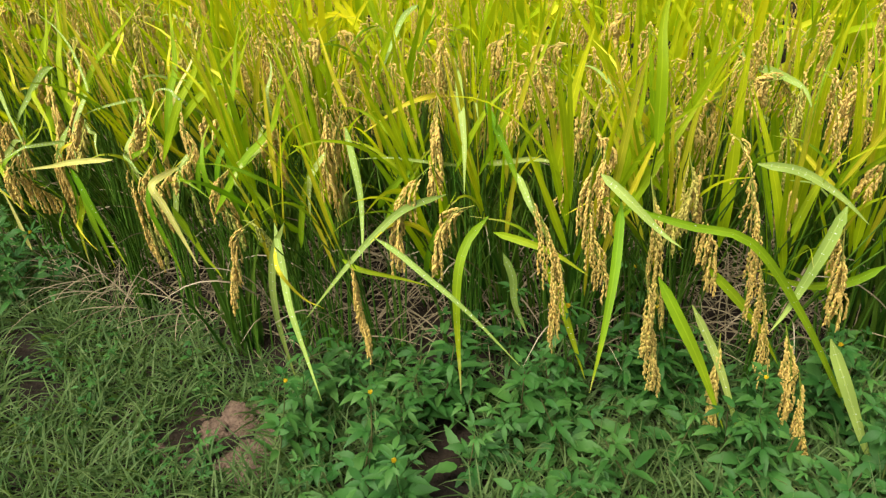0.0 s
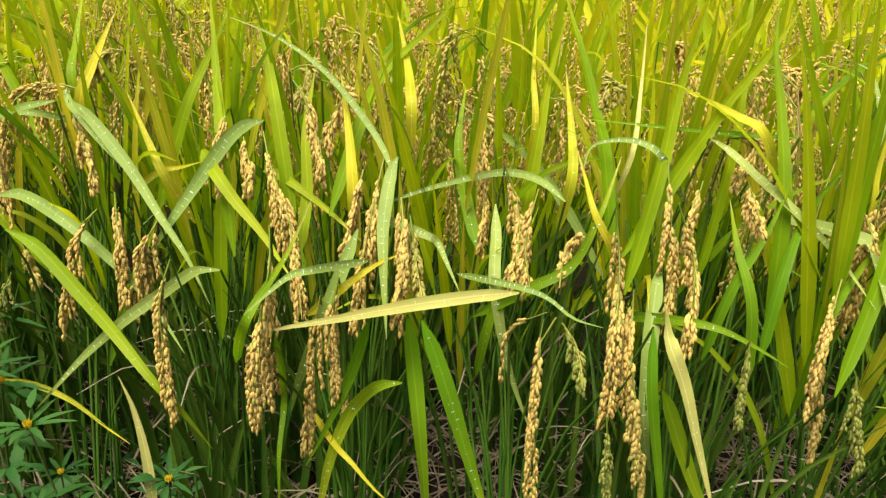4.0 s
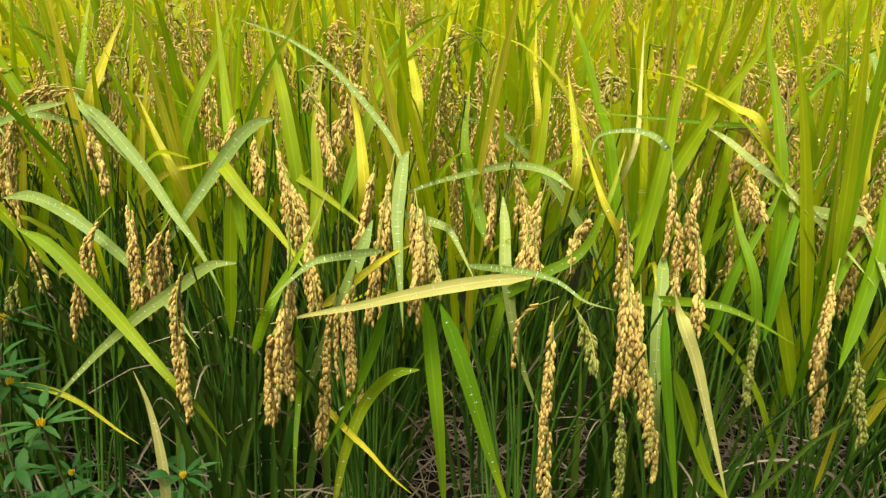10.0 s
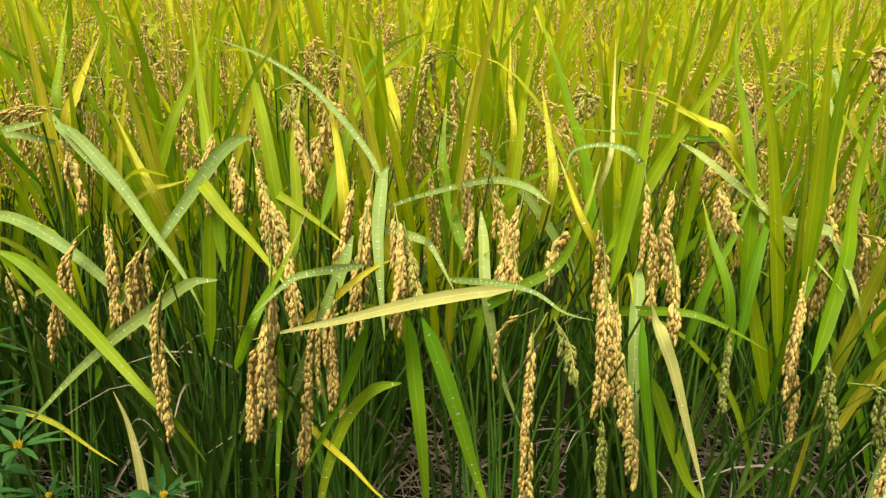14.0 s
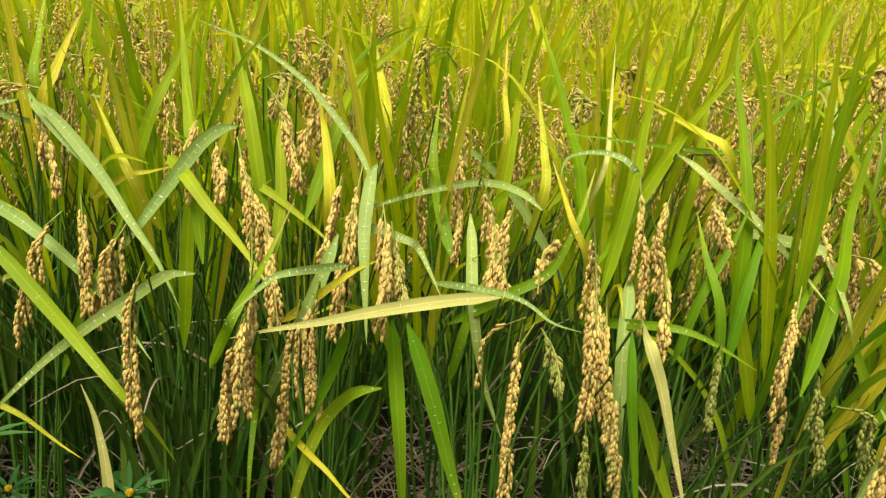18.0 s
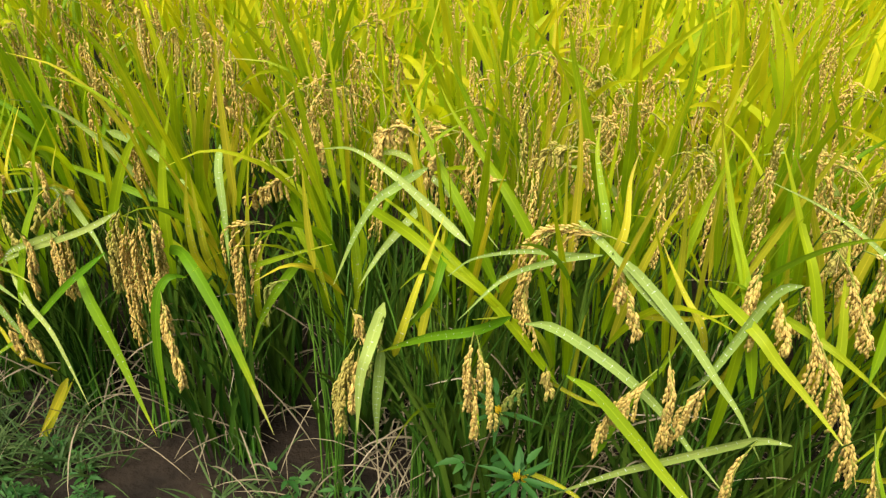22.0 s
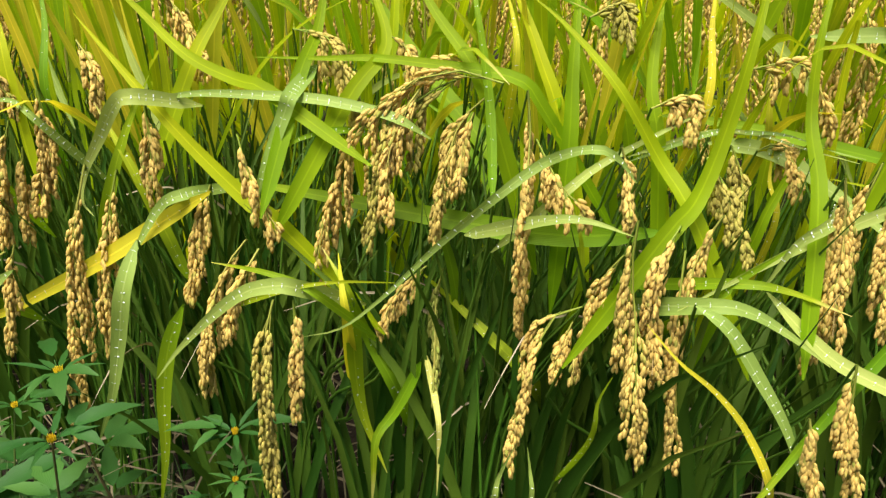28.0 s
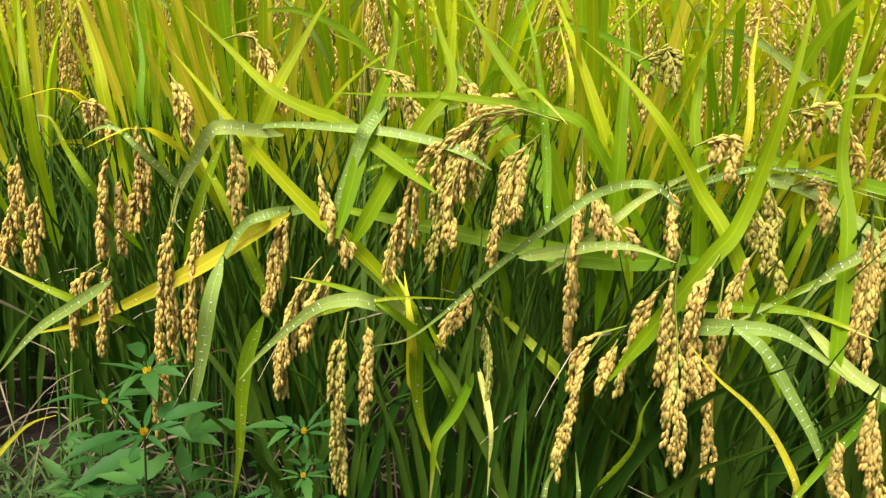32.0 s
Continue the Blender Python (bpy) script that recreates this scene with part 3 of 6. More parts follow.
frond("G", 0.0040, (-2.076, 1.790, 0.338), (-2.041, 1.787, 0.344), (-1.998, 1.811, 0.332))
frond("G", 0.0114, (-2.000, 1.785, 0.242), (-2.016, 1.766, 0.230), (-2.018, 1.764, 0.194), (-2.019, 1.765, 0.170))
frond("Y", 0.0115, (-2.035, 1.808, 0.304), (-2.038, 1.809, 0.328), (-2.040, 1.838, 0.346))
frond("G", 0.0146, (-2.030, 1.812, 0.317), (-2.029, 1.827, 0.268), (-2.022, 1.838, 0.207), (-2.002, 1.830, 0.152))
frond("E", 0.0165, (-2.157, 1.961, 0.463), (-2.137, 1.981, 0.502), (-2.117, 1.998, 0.537), (-2.102, 2.010, 0.562))
frond("E", 0.0147, (-2.067, 1.885, 0.468), (-2.052, 1.924, 0.501), (-2.046, 1.951, 0.542), (-2.051, 1.972, 0.570))
frond("E", 0.0163, (-2.030, 1.871, 0.457), (-2.001, 1.893, 0.492), (-2.009, 1.924, 0.531), (-2.017, 1.949, 0.562))
ear("P", 0.0041, (-2.111, 1.857, 0.432), (-2.103, 1.844, 0.406), (-2.094, 1.839, 0.384), (-2.081, 1.832, 0.365))
ear("P", 0.0066, (-2.085, 1.778, 0.336), (-2.092, 1.774, 0.306), (-2.093, 1.782, 0.253), (-2.089, 1.781, 0.182))
ear("P", 0.0048, (-2.072, 1.783, 0.333), (-2.071, 1.779, 0.304), (-2.072, 1.787, 0.242))
ear("P", 0.0063, (-2.108, 1.852, 0.353), (-2.125, 1.856, 0.329), (-2.139, 1.846, 0.292), (-2.146, 1.863, 0.226))
ear("P", 0.0055, (-2.098, 1.840, 0.350), (-2.113, 1.821, 0.328), (-2.124, 1.818, 0.290))
ear("P", 0.0059, (-2.135, 1.881, 0.388), (-2.148, 1.888, 0.353), (-2.158, 1.887, 0.292))
ear("P", 0.0057, (-2.071, 1.926, 0.500), (-2.047, 1.915, 0.497), (-2.029, 1.886, 0.474), (-2.020, 1.868, 0.444))
tuft(-1.92)
frond("D", 0.0097, (-1.972, 1.842, 0.432), (-1.993, 1.842, 0.445), (-2.017, 1.854, 0.451), (-2.053, 1.865, 0.456), (-2.094, 1.875, 0.457), (-2.141, 1.893, 0.455), (-2.175, 1.906, 0.448), (-2.214, 1.920, 0.439))
frond("E", 0.0130, (-1.888, 1.842, 0.453), (-1.909, 1.848, 0.475), (-1.957, 1.867, 0.481), (-2.011, 1.884, 0.484), (-2.048, 1.894, 0.482), (-2.101, 1.912, 0.480))
frond("D", 0.0081, (-1.847, 1.756, 0.422), (-1.860, 1.756, 0.437), (-1.878, 1.753, 0.445), (-1.900, 1.784, 0.430), (-1.934, 1.780, 0.407), (-1.969, 1.804, 0.364), (-2.008, 1.806, 0.324), (-2.039, 1.799, 0.303), (-2.066, 1.795, 0.299))
frond("E", 0.0165, (-1.921, 1.855, 0.440), (-1.939, 1.872, 0.483), (-1.962, 1.902, 0.516), (-1.986, 1.941, 0.559), (-1.993, 1.953, 0.572))
frond("E", 0.0165, (-1.873, 1.845, 0.440), (-1.887, 1.864, 0.486), (-1.897, 1.893, 0.523), (-1.910, 1.925, 0.562), (-1.915, 1.940, 0.580))
frond("G", 0.0086, (-1.931, 1.806, 0.392), (-1.929, 1.844, 0.456), (-1.937, 1.866, 0.520), (-1.943, 1.898, 0.562))
frond("D", 0.0118, (-1.903, 1.762, 0.395), (-1.879, 1.746, 0.399), (-1.854, 1.733, 0.393))
frond("D", 0.0084, (-1.882, 1.803, 0.400), (-1.854, 1.811, 0.419), (-1.811, 1.811, 0.443), (-1.779, 1.795, 0.466))
frond("G", 0.0148, (-1.884, 1.841, 0.231), (-1.912, 1.853, 0.259), (-1.940, 1.879, 0.281), (-1.978, 1.885, 0.317))
frond("C", 0.0063, (-1.965, 1.810, 0.222), (-1.964, 1.802, 0.194), (-1.965, 1.796, 0.153))
frond("D", 0.0094, (-1.938, 1.727, 0.195), (-1.934, 1.726, 0.219), (-1.925, 1.723, 0.246))
frond("D", 0.0076, (-1.912, 1.717, 0.204), (-1.914, 1.718, 0.229), (-1.917, 1.719, 0.248))
frond("G", 0.0081, (-1.877, 1.711, 0.257), (-1.877, 1.704, 0.290), (-1.870, 1.702, 0.309))
frond("E", 0.0165, (-1.869, 1.836, 0.422), (-1.864, 1.858, 0.478), (-1.855, 1.890, 0.530), (-1.853, 1.921, 0.574))
frond("Y", 0.0083, (-1.908, 1.859, 0.486), (-1.908, 1.875, 0.515), (-1.913, 1.898, 0.545))
frond("G", 0.0131, (-1.940, 1.882, 0.285), (-1.954, 1.881, 0.341), (-1.981, 1.889, 0.380), (-1.997, 1.891, 0.405))
frond("G", 0.0108, (-1.865, 1.798, 0.323), (-1.868, 1.792, 0.369), (-1.878, 1.800, 0.399))
frond("G", 0.0143, (-1.996, 1.833, 0.232), (-2.017, 1.834, 0.275), (-2.034, 1.815, 0.325), (-2.052, 1.846, 0.348))
ear("P", 0.0068, (-1.922, 1.835, 0.474), (-1.951, 1.850, 0.481), (-1.982, 1.851, 0.474), (-2.009, 1.849, 0.455), (-2.030, 1.855, 0.424), (-2.047, 1.855, 0.380), (-2.056, 1.840, 0.338))
ear("P", 0.0065, (-1.945, 1.857, 0.476), (-1.976, 1.858, 0.461), (-2.001, 1.850, 0.435), (-2.013, 1.850, 0.391), (-2.017, 1.852, 0.352))
ear("P", 0.0065, (-1.931, 1.848, 0.462), (-1.947, 1.854, 0.444), (-1.958, 1.848, 0.417), (-1.966, 1.845, 0.384), (-1.969, 1.851, 0.354))
ear("P", 0.0041, (-1.939, 1.850, 0.450), (-1.946, 1.849, 0.431), (-1.951, 1.832, 0.399))
ear("P", 0.0064, (-1.977, 1.855, 0.469), (-1.995, 1.844, 0.445), (-2.004, 1.836, 0.410), (-1.998, 1.833, 0.378))
ear("P", 0.0058, (-1.905, 1.829, 0.470), (-1.901, 1.828, 0.437), (-1.912, 1.791, 0.402), (-1.908, 1.799, 0.352), (-1.904, 1.799, 0.300))
ear("P", 0.0044, (-1.895, 1.833, 0.434), (-1.886, 1.793, 0.410), (-1.865, 1.776, 0.391))
ear("P", 0.0073, (-1.854, 1.729, 0.405), (-1.854, 1.730, 0.371), (-1.848, 1.727, 0.337), (-1.851, 1.707, 0.301), (-1.836, 1.716, 0.245))
ear("P", 0.0050, (-1.868, 1.775, 0.325), (-1.888, 1.778, 0.316), (-1.903, 1.769, 0.287), (-1.912, 1.770, 0.246), (-1.916, 1.770, 0.204))
ear("P", 0.0036, (-1.872, 1.780, 0.311), (-1.881, 1.775, 0.294), (-1.889, 1.766, 0.274))
ear("P", 0.0034, (-1.857, 1.737, 0.379), (-1.866, 1.753, 0.352), (-1.870, 1.765, 0.308), (-1.880, 1.748, 0.286))
ear("R", 0.0045, (-1.956, 1.862, 0.322), (-1.960, 1.868, 0.291), (-1.964, 1.839, 0.261), (-1.967, 1.827, 0.221))
ear("P", 0.0035, (-1.968, 1.871, 0.321), (-1.990, 1.865, 0.304), (-2.012, 1.846, 0.272))
ear("P", 0.0056, (-1.849, 1.874, 0.518), (-1.827, 1.872, 0.528), (-1.821, 1.853, 0.503))
ear("P", 0.0042, (-1.851, 1.778, 0.441), (-1.845, 1.777, 0.424), (-1.854, 1.740, 0.401))
ear("P", 0.0058, (-1.998, 1.922, 0.498), (-1.984, 1.912, 0.490), (-1.972, 1.884, 0.466))
ear("P", 0.0047, (-1.937, 1.874, 0.483), (-1.954, 1.882, 0.486), (-1.977, 1.886, 0.480))
tuft(-1.76)
frond("E", 0.0165, (-1.821, 1.753, 0.388), (-1.799, 1.764, 0.407), (-1.779, 1.776, 0.452), (-1.766, 1.781, 0.514), (-1.745, 1.809, 0.565), (-1.738, 1.823, 0.589))
frond("E", 0.0159, (-1.793, 1.769, 0.387), (-1.813, 1.801, 0.427), (-1.845, 1.806, 0.474), (-1.873, 1.843, 0.511), (-1.900, 1.869, 0.535))
frond("D", 0.0150, (-1.811, 1.715, 0.351), (-1.787, 1.701, 0.353), (-1.761, 1.691, 0.340), (-1.734, 1.681, 0.321))
frond("D", 0.0116, (-1.817, 1.709, 0.354), (-1.800, 1.696, 0.343), (-1.778, 1.687, 0.311), (-1.758, 1.680, 0.279), (-1.739, 1.673, 0.236), (-1.732, 1.670, 0.219))
frond("Y", 0.0080, (-1.764, 1.673, 0.232), (-1.783, 1.680, 0.275), (-1.805, 1.688, 0.302), (-1.829, 1.696, 0.321), (-1.846, 1.714, 0.340))
frond("D", 0.0123, (-1.733, 1.714, 0.405), (-1.754, 1.712, 0.393), (-1.767, 1.713, 0.369), (-1.772, 1.715, 0.356))
frond("G", 0.0113, (-1.800, 1.730, 0.344), (-1.782, 1.723, 0.365), (-1.761, 1.714, 0.386), (-1.747, 1.715, 0.393))
frond("G", 0.0100, (-1.785, 1.724, 0.362), (-1.755, 1.709, 0.362), (-1.717, 1.694, 0.350))
frond("D", 0.0044, (-1.780, 1.800, 0.445), (-1.740, 1.820, 0.442), (-1.709, 1.815, 0.441), (-1.701, 1.766, 0.440), (-1.683, 1.758, 0.437))
frond("D", 0.0040, (-1.779, 1.801, 0.446), (-1.728, 1.824, 0.440), (-1.704, 1.797, 0.435), (-1.687, 1.758, 0.434))
frond("E", 0.0137, (-1.808, 1.814, 0.428), (-1.812, 1.832, 0.475), (-1.799, 1.862, 0.525), (-1.786, 1.894, 0.577))
frond("Y", 0.0080, (-1.779, 1.808, 0.467), (-1.770, 1.836, 0.520), (-1.758, 1.861, 0.562))
frond("Y", 0.0093, (-1.715, 1.833, 0.425), (-1.719, 1.827, 0.464), (-1.708, 1.841, 0.508))
frond("E", 0.0142, (-1.731, 1.731, 0.414), (-1.720, 1.773, 0.462), (-1.715, 1.787, 0.519), (-1.692, 1.812, 0.567))
frond("Y", 0.0074, (-1.716, 1.798, 0.382), (-1.714, 1.818, 0.405), (-1.708, 1.830, 0.435))
frond("E", 0.0133, (-1.744, 1.782, 0.359), (-1.732, 1.783, 0.396), (-1.701, 1.801, 0.433), (-1.697, 1.779, 0.474))
ear("P", 0.0066, (-1.815, 1.749, 0.394), (-1.832, 1.737, 0.372), (-1.830, 1.736, 0.332), (-1.832, 1.725, 0.296))
ear("P", 0.0043, (-1.808, 1.751, 0.376), (-1.813, 1.738, 0.331), (-1.806, 1.735, 0.265), (-1.797, 1.733, 0.215))
ear("P", 0.0063, (-1.787, 1.746, 0.402), (-1.794, 1.754, 0.379), (-1.803, 1.747, 0.355), (-1.806, 1.741, 0.308))
ear("P", 0.0047, (-1.788, 1.780, 0.433), (-1.775, 1.765, 0.411), (-1.757, 1.754, 0.367))
ear("P", 0.0071, (-1.730, 1.712, 0.437), (-1.721, 1.714, 0.403), (-1.726, 1.702, 0.365), (-1.723, 1.700, 0.333))
ear("P", 0.0065, (-1.734, 1.660, 0.335), (-1.729, 1.658, 0.292), (-1.716, 1.654, 0.245))
ear("P", 0.0042, (-1.758, 1.659, 0.299), (-1.745, 1.655, 0.246))
ear("P", 0.0047, (-1.754, 1.803, 0.490), (-1.724, 1.794, 0.497), (-1.711, 1.780, 0.478), (-1.705, 1.766, 0.456))
ear("P", 0.0048, (-1.819, 1.811, 0.461), (-1.795, 1.806, 0.471), (-1.790, 1.797, 0.442))
ear("P", 0.0045, (-1.753, 1.812, 0.434), (-1.745, 1.805, 0.413), (-1.750, 1.784, 0.387))
ear("P", 0.0045, (-1.724, 1.825, 0.427), (-1.708, 1.821, 0.433), (-1.720, 1.764, 0.416))
frond("Y", 0.0123, (-1.802, 1.696, 0.003), (-1.734, 1.670, 0.116), (-1.674, 1.648, 0.212))
ear("P", 0.0073, (-1.686, 1.720, 0.432), (-1.683, 1.709, 0.334))
tuft(-1.71)
frond("D", 0.0155, (-1.746, 1.861, 0.425), (-1.711, 1.830, 0.425), (-1.679, 1.800, 0.405), (-1.648, 1.770, 0.380), (-1.630, 1.746, 0.357))
frond("G", 0.0217, (-1.669, 1.731, 0.359), (-1.643, 1.696, 0.325), (-1.602, 1.655, 0.265), (-1.569, 1.617, 0.213), (-1.536, 1.579, 0.162))
frond("D", 0.0116, (-1.764, 1.718, 0.358), (-1.730, 1.685, 0.324), (-1.686, 1.647, 0.305), (-1.654, 1.615, 0.261), (-1.626, 1.584, 0.216))
frond("E", 0.0280, (-1.850, 2.001, 0.340), (-1.945, 2.113, 0.447), (-2.068, 2.237, 0.620))
frond("E", 0.0160, (-1.739, 2.058, 0.411), (-1.777, 2.073, 0.532), (-1.828, 2.093, 0.603))
frond("Y", 0.0165, (-1.675, 1.633, 0.224), (-1.729, 1.654, 0.134), (-1.789, 1.678, 0.040))
frond("G", 0.0212, (-1.810, 1.776, 0.380), (-1.890, 1.827, 0.363), (-2.037, 1.904, 0.368), (-2.143, 1.966, 0.372))
ear("P", 0.0101, (-1.680, 1.745, 0.438), (-1.691, 1.749, 0.375), (-1.695, 1.751, 0.287))
frond("E", 0.0218, (-1.804, 1.934, 0.390), (-1.831, 1.944, 0.483), (-1.861, 1.956, 0.528))
tuft(-1.60)
frond("D", 0.0114, (-1.592, 1.741, 0.452), (-1.638, 1.722, 0.431), (-1.737, 1.724, 0.389), (-1.823, 1.721, 0.345))
frond("G", 0.0117, (-1.607, 1.707, 0.404), (-1.672, 1.690, 0.351), (-1.741, 1.674, 0.279), (-1.789, 1.650, 0.247), (-1.833, 1.625, 0.234))
frond("D", 0.0165, (-1.653, 1.895, 0.506), (-1.581, 1.843, 0.511), (-1.530, 1.800, 0.499), (-1.474, 1.755, 0.471))
frond("E", 0.0140, (-1.612, 1.909, 0.422), (-1.599, 1.904, 0.496), (-1.585, 1.898, 0.575))
frond("G", 0.0144, (-1.568, 1.842, 0.408), (-1.639, 1.869, 0.421), (-1.712, 1.898, 0.433), (-1.798, 1.931, 0.439))
ear("P", 0.0112, (-1.565, 1.710, 0.487), (-1.590, 1.720, 0.447), (-1.607, 1.727, 0.373), (-1.610, 1.728, 0.324))
ear("P", 0.0129, (-1.554, 1.706, 0.485), (-1.575, 1.708, 0.428), (-1.582, 1.704, 0.350), (-1.585, 1.698, 0.239))
ear("P", 0.0126, (-1.534, 1.688, 0.498), (-1.551, 1.695, 0.428), (-1.545, 1.692, 0.360), (-1.543, 1.692, 0.274))
ear("P", 0.0092, (-1.523, 1.684, 0.492), (-1.516, 1.681, 0.457), (-1.520, 1.683, 0.408), (-1.529, 1.686, 0.365))
ear("P", 0.0115, (-1.581, 1.846, 0.528), (-1.560, 1.838, 0.523), (-1.540, 1.830, 0.500))
frond("E", 0.0198, (-1.610, 1.808, 0.466), (-1.581, 1.821, 0.528), (-1.537, 1.829, 0.583))
frond("E", 0.0156, (-1.647, 1.852, 0.393), (-1.646, 1.852, 0.491), (-1.639, 1.849, 0.571))
tuft(-1.44)
frond("G", 0.0209, (-1.509, 1.698, 0.411), (-1.482, 1.662, 0.444), (-1.453, 1.625, 0.450), (-1.410, 1.582, 0.398), (-1.374, 1.542, 0.339), (-1.336, 1.501, 0.259))
frond("G", 0.0156, (-1.474, 1.655, 0.402), (-1.493, 1.642, 0.412), (-1.510, 1.629, 0.385), (-1.518, 1.612, 0.308), (-1.521, 1.593, 0.144))
frond("Y", 0.0155, (-1.464, 1.721, 0.393), (-1.468, 1.723, 0.465), (-1.468, 1.723, 0.533))
frond("D", 0.0145, (-1.454, 1.827, 0.521), (-1.450, 1.789, 0.497), (-1.438, 1.748, 0.448), (-1.430, 1.708, 0.379))
frond("E", 0.0191, (-1.499, 1.865, 0.355), (-1.512, 1.885, 0.478), (-1.521, 1.903, 0.627))
frond("G", 0.0106, (-1.381, 1.688, 0.404), (-1.317, 1.664, 0.443), (-1.265, 1.643, 0.473))
frond("G", 0.0126, (-1.391, 1.693, 0.318), (-1.381, 1.688, 0.404), (-1.355, 1.679, 0.469))
ear("P", 0.0083, (-1.496, 1.614, 0.408), (-1.489, 1.594, 0.367), (-1.474, 1.571, 0.318), (-1.466, 1.552, 0.292))
ear("P", 0.0096, (-1.374, 1.706, 0.449), (-1.394, 1.714, 0.404), (-1.395, 1.714, 0.342))
ear("P", 0.0125, (-1.518, 1.972, 0.555), (-1.496, 1.963, 0.555), (-1.473, 1.955, 0.510))
frond("E", 0.0244, (-1.513, 1.720, 0.462), (-1.508, 1.743, 0.545), (-1.491, 1.761, 0.616))
frond("Y", 0.0147, (-1.476, 1.706, 0.411), (-1.475, 1.705, 0.486), (-1.464, 1.701, 0.546))
tuft(-1.28)
frond("D", 0.0104, (-1.218, 1.835, 0.509), (-1.189, 1.794, 0.533), (-1.154, 1.750, 0.536), (-1.110, 1.703, 0.517), (-1.077, 1.660, 0.507), (-1.045, 1.617, 0.489))
frond("E", 0.0199, (-1.358, 1.860, 0.474), (-1.361, 1.861, 0.550), (-1.363, 1.862, 0.638))
frond("E", 0.0151, (-1.292, 1.884, 0.529), (-1.312, 1.892, 0.616), (-1.329, 1.898, 0.690))
frond("Y", 0.0117, (-1.294, 1.655, 0.422), (-1.298, 1.656, 0.495), (-1.299, 1.657, 0.583))
frond("G", 0.0142, (-1.239, 1.663, 0.499), (-1.236, 1.662, 0.397), (-1.250, 1.668, 0.298))
frond("G", 0.0157, (-1.344, 1.654, 0.393), (-1.373, 1.640, 0.344), (-1.387, 1.621, 0.299))
frond("G", 0.0126, (-1.331, 1.699, 0.482), (-1.296, 1.685, 0.407), (-1.280, 1.679, 0.330))
ear("P", 0.0111, (-1.359, 1.710, 0.456), (-1.390, 1.710, 0.461), (-1.408, 1.704, 0.421), (-1.413, 1.694, 0.359), (-1.416, 1.682, 0.272))
ear("P", 0.0127, (-1.220, 1.536, 0.404), (-1.237, 1.532, 0.369), (-1.246, 1.526, 0.325), (-1.252, 1.518, 0.249))
ear("P", 0.0082, (-1.221, 1.536, 0.385), (-1.227, 1.523, 0.338), (-1.234, 1.511, 0.300))
ear("P", 0.0078, (-1.241, 1.614, 0.389), (-1.232, 1.610, 0.372), (-1.220, 1.606, 0.336))
ear("P", 0.0079, (-1.330, 1.739, 0.520), (-1.373, 1.755, 0.495), (-1.410, 1.770, 0.462))
ear("P", 0.0084, (-1.285, 1.831, 0.515), (-1.317, 1.844, 0.517), (-1.340, 1.853, 0.503))
ear("R", 0.0063, (-1.331, 1.649, 0.407), (-1.359, 1.660, 0.388), (-1.377, 1.667, 0.319))
tuft(-1.14)
frond("D", 0.0141, (-1.136, 1.723, 0.504), (-1.172, 1.694, 0.473), (-1.205, 1.663, 0.444), (-1.233, 1.631, 0.408))
frond("D", 0.0192, (-1.204, 1.500, 0.419), (-1.214, 1.478, 0.387), (-1.218, 1.455, 0.316))
frond("Y", 0.0132, (-1.146, 1.557, 0.374), (-1.128, 1.570, 0.474), (-1.112, 1.584, 0.560))
frond("E", 0.0187, (-0.912, 1.786, 0.558), (-0.944, 1.798, 0.661), (-0.963, 1.806, 0.743))
frond("E", 0.0208, (-1.037, 1.835, 0.482), (-1.076, 1.850, 0.567), (-1.121, 1.867, 0.655))
ear("P", 0.0123, (-1.092, 1.836, 0.547), (-1.129, 1.850, 0.543), (-1.160, 1.862, 0.494), (-1.186, 1.873, 0.427))
ear("P", 0.0085, (-1.178, 1.839, 0.526), (-1.210, 1.852, 0.537), (-1.223, 1.857, 0.516))
ear("P", 0.0117, (-0.934, 1.734, 0.578), (-0.965, 1.746, 0.575), (-0.990, 1.756, 0.538))
ear("P", 0.0084, (-1.080, 1.451, 0.491), (-1.083, 1.442, 0.453), (-1.068, 1.427, 0.351))
ear("P", 0.0070, (-1.077, 1.450, 0.488), (-1.066, 1.436, 0.451), (-1.049, 1.419, 0.370))
tuft(-1.12)
frond("E", 0.0165, (-1.161, 1.594, 0.527), (-1.124, 1.558, 0.516), (-1.077, 1.523, 0.499), (-1.040, 1.517, 0.462), (-1.012, 1.499, 0.434))
frond("E", 0.0165, (-1.090, 1.643, 0.524), (-1.125, 1.689, 0.570), (-1.161, 1.741, 0.625), (-1.180, 1.770, 0.657))
ear("P", 0.0083, (-1.118, 1.682, 0.592), (-1.133, 1.683, 0.585), (-1.146, 1.666, 0.554))
ear("P", 0.0081, (-1.041, 1.642, 0.578), (-1.063, 1.646, 0.571), (-1.068, 1.618, 0.530))
frond("D", 0.0127, (-1.085, 1.552, 0.538), (-1.135, 1.591, 0.567), (-1.183, 1.626, 0.592), (-1.232, 1.656, 0.608), (-1.274, 1.667, 0.602))
frond("D", 0.0127, (-1.179, 1.608, 0.581), (-1.200, 1.605, 0.565), (-1.225, 1.588, 0.528), (-1.253, 1.563, 0.466))
frond("G", 0.0148, (-1.079, 1.464, 0.483), (-1.124, 1.473, 0.465), (-1.163, 1.492, 0.434), (-1.195, 1.519, 0.395))
frond("D", 0.0165, (-1.191, 1.525, 0.401), (-1.195, 1.524, 0.358), (-1.199, 1.513, 0.309), (-1.200, 1.512, 0.234))
frond("Y", 0.0131, (-1.165, 1.519, 0.430), (-1.143, 1.538, 0.501), (-1.117, 1.573, 0.565))
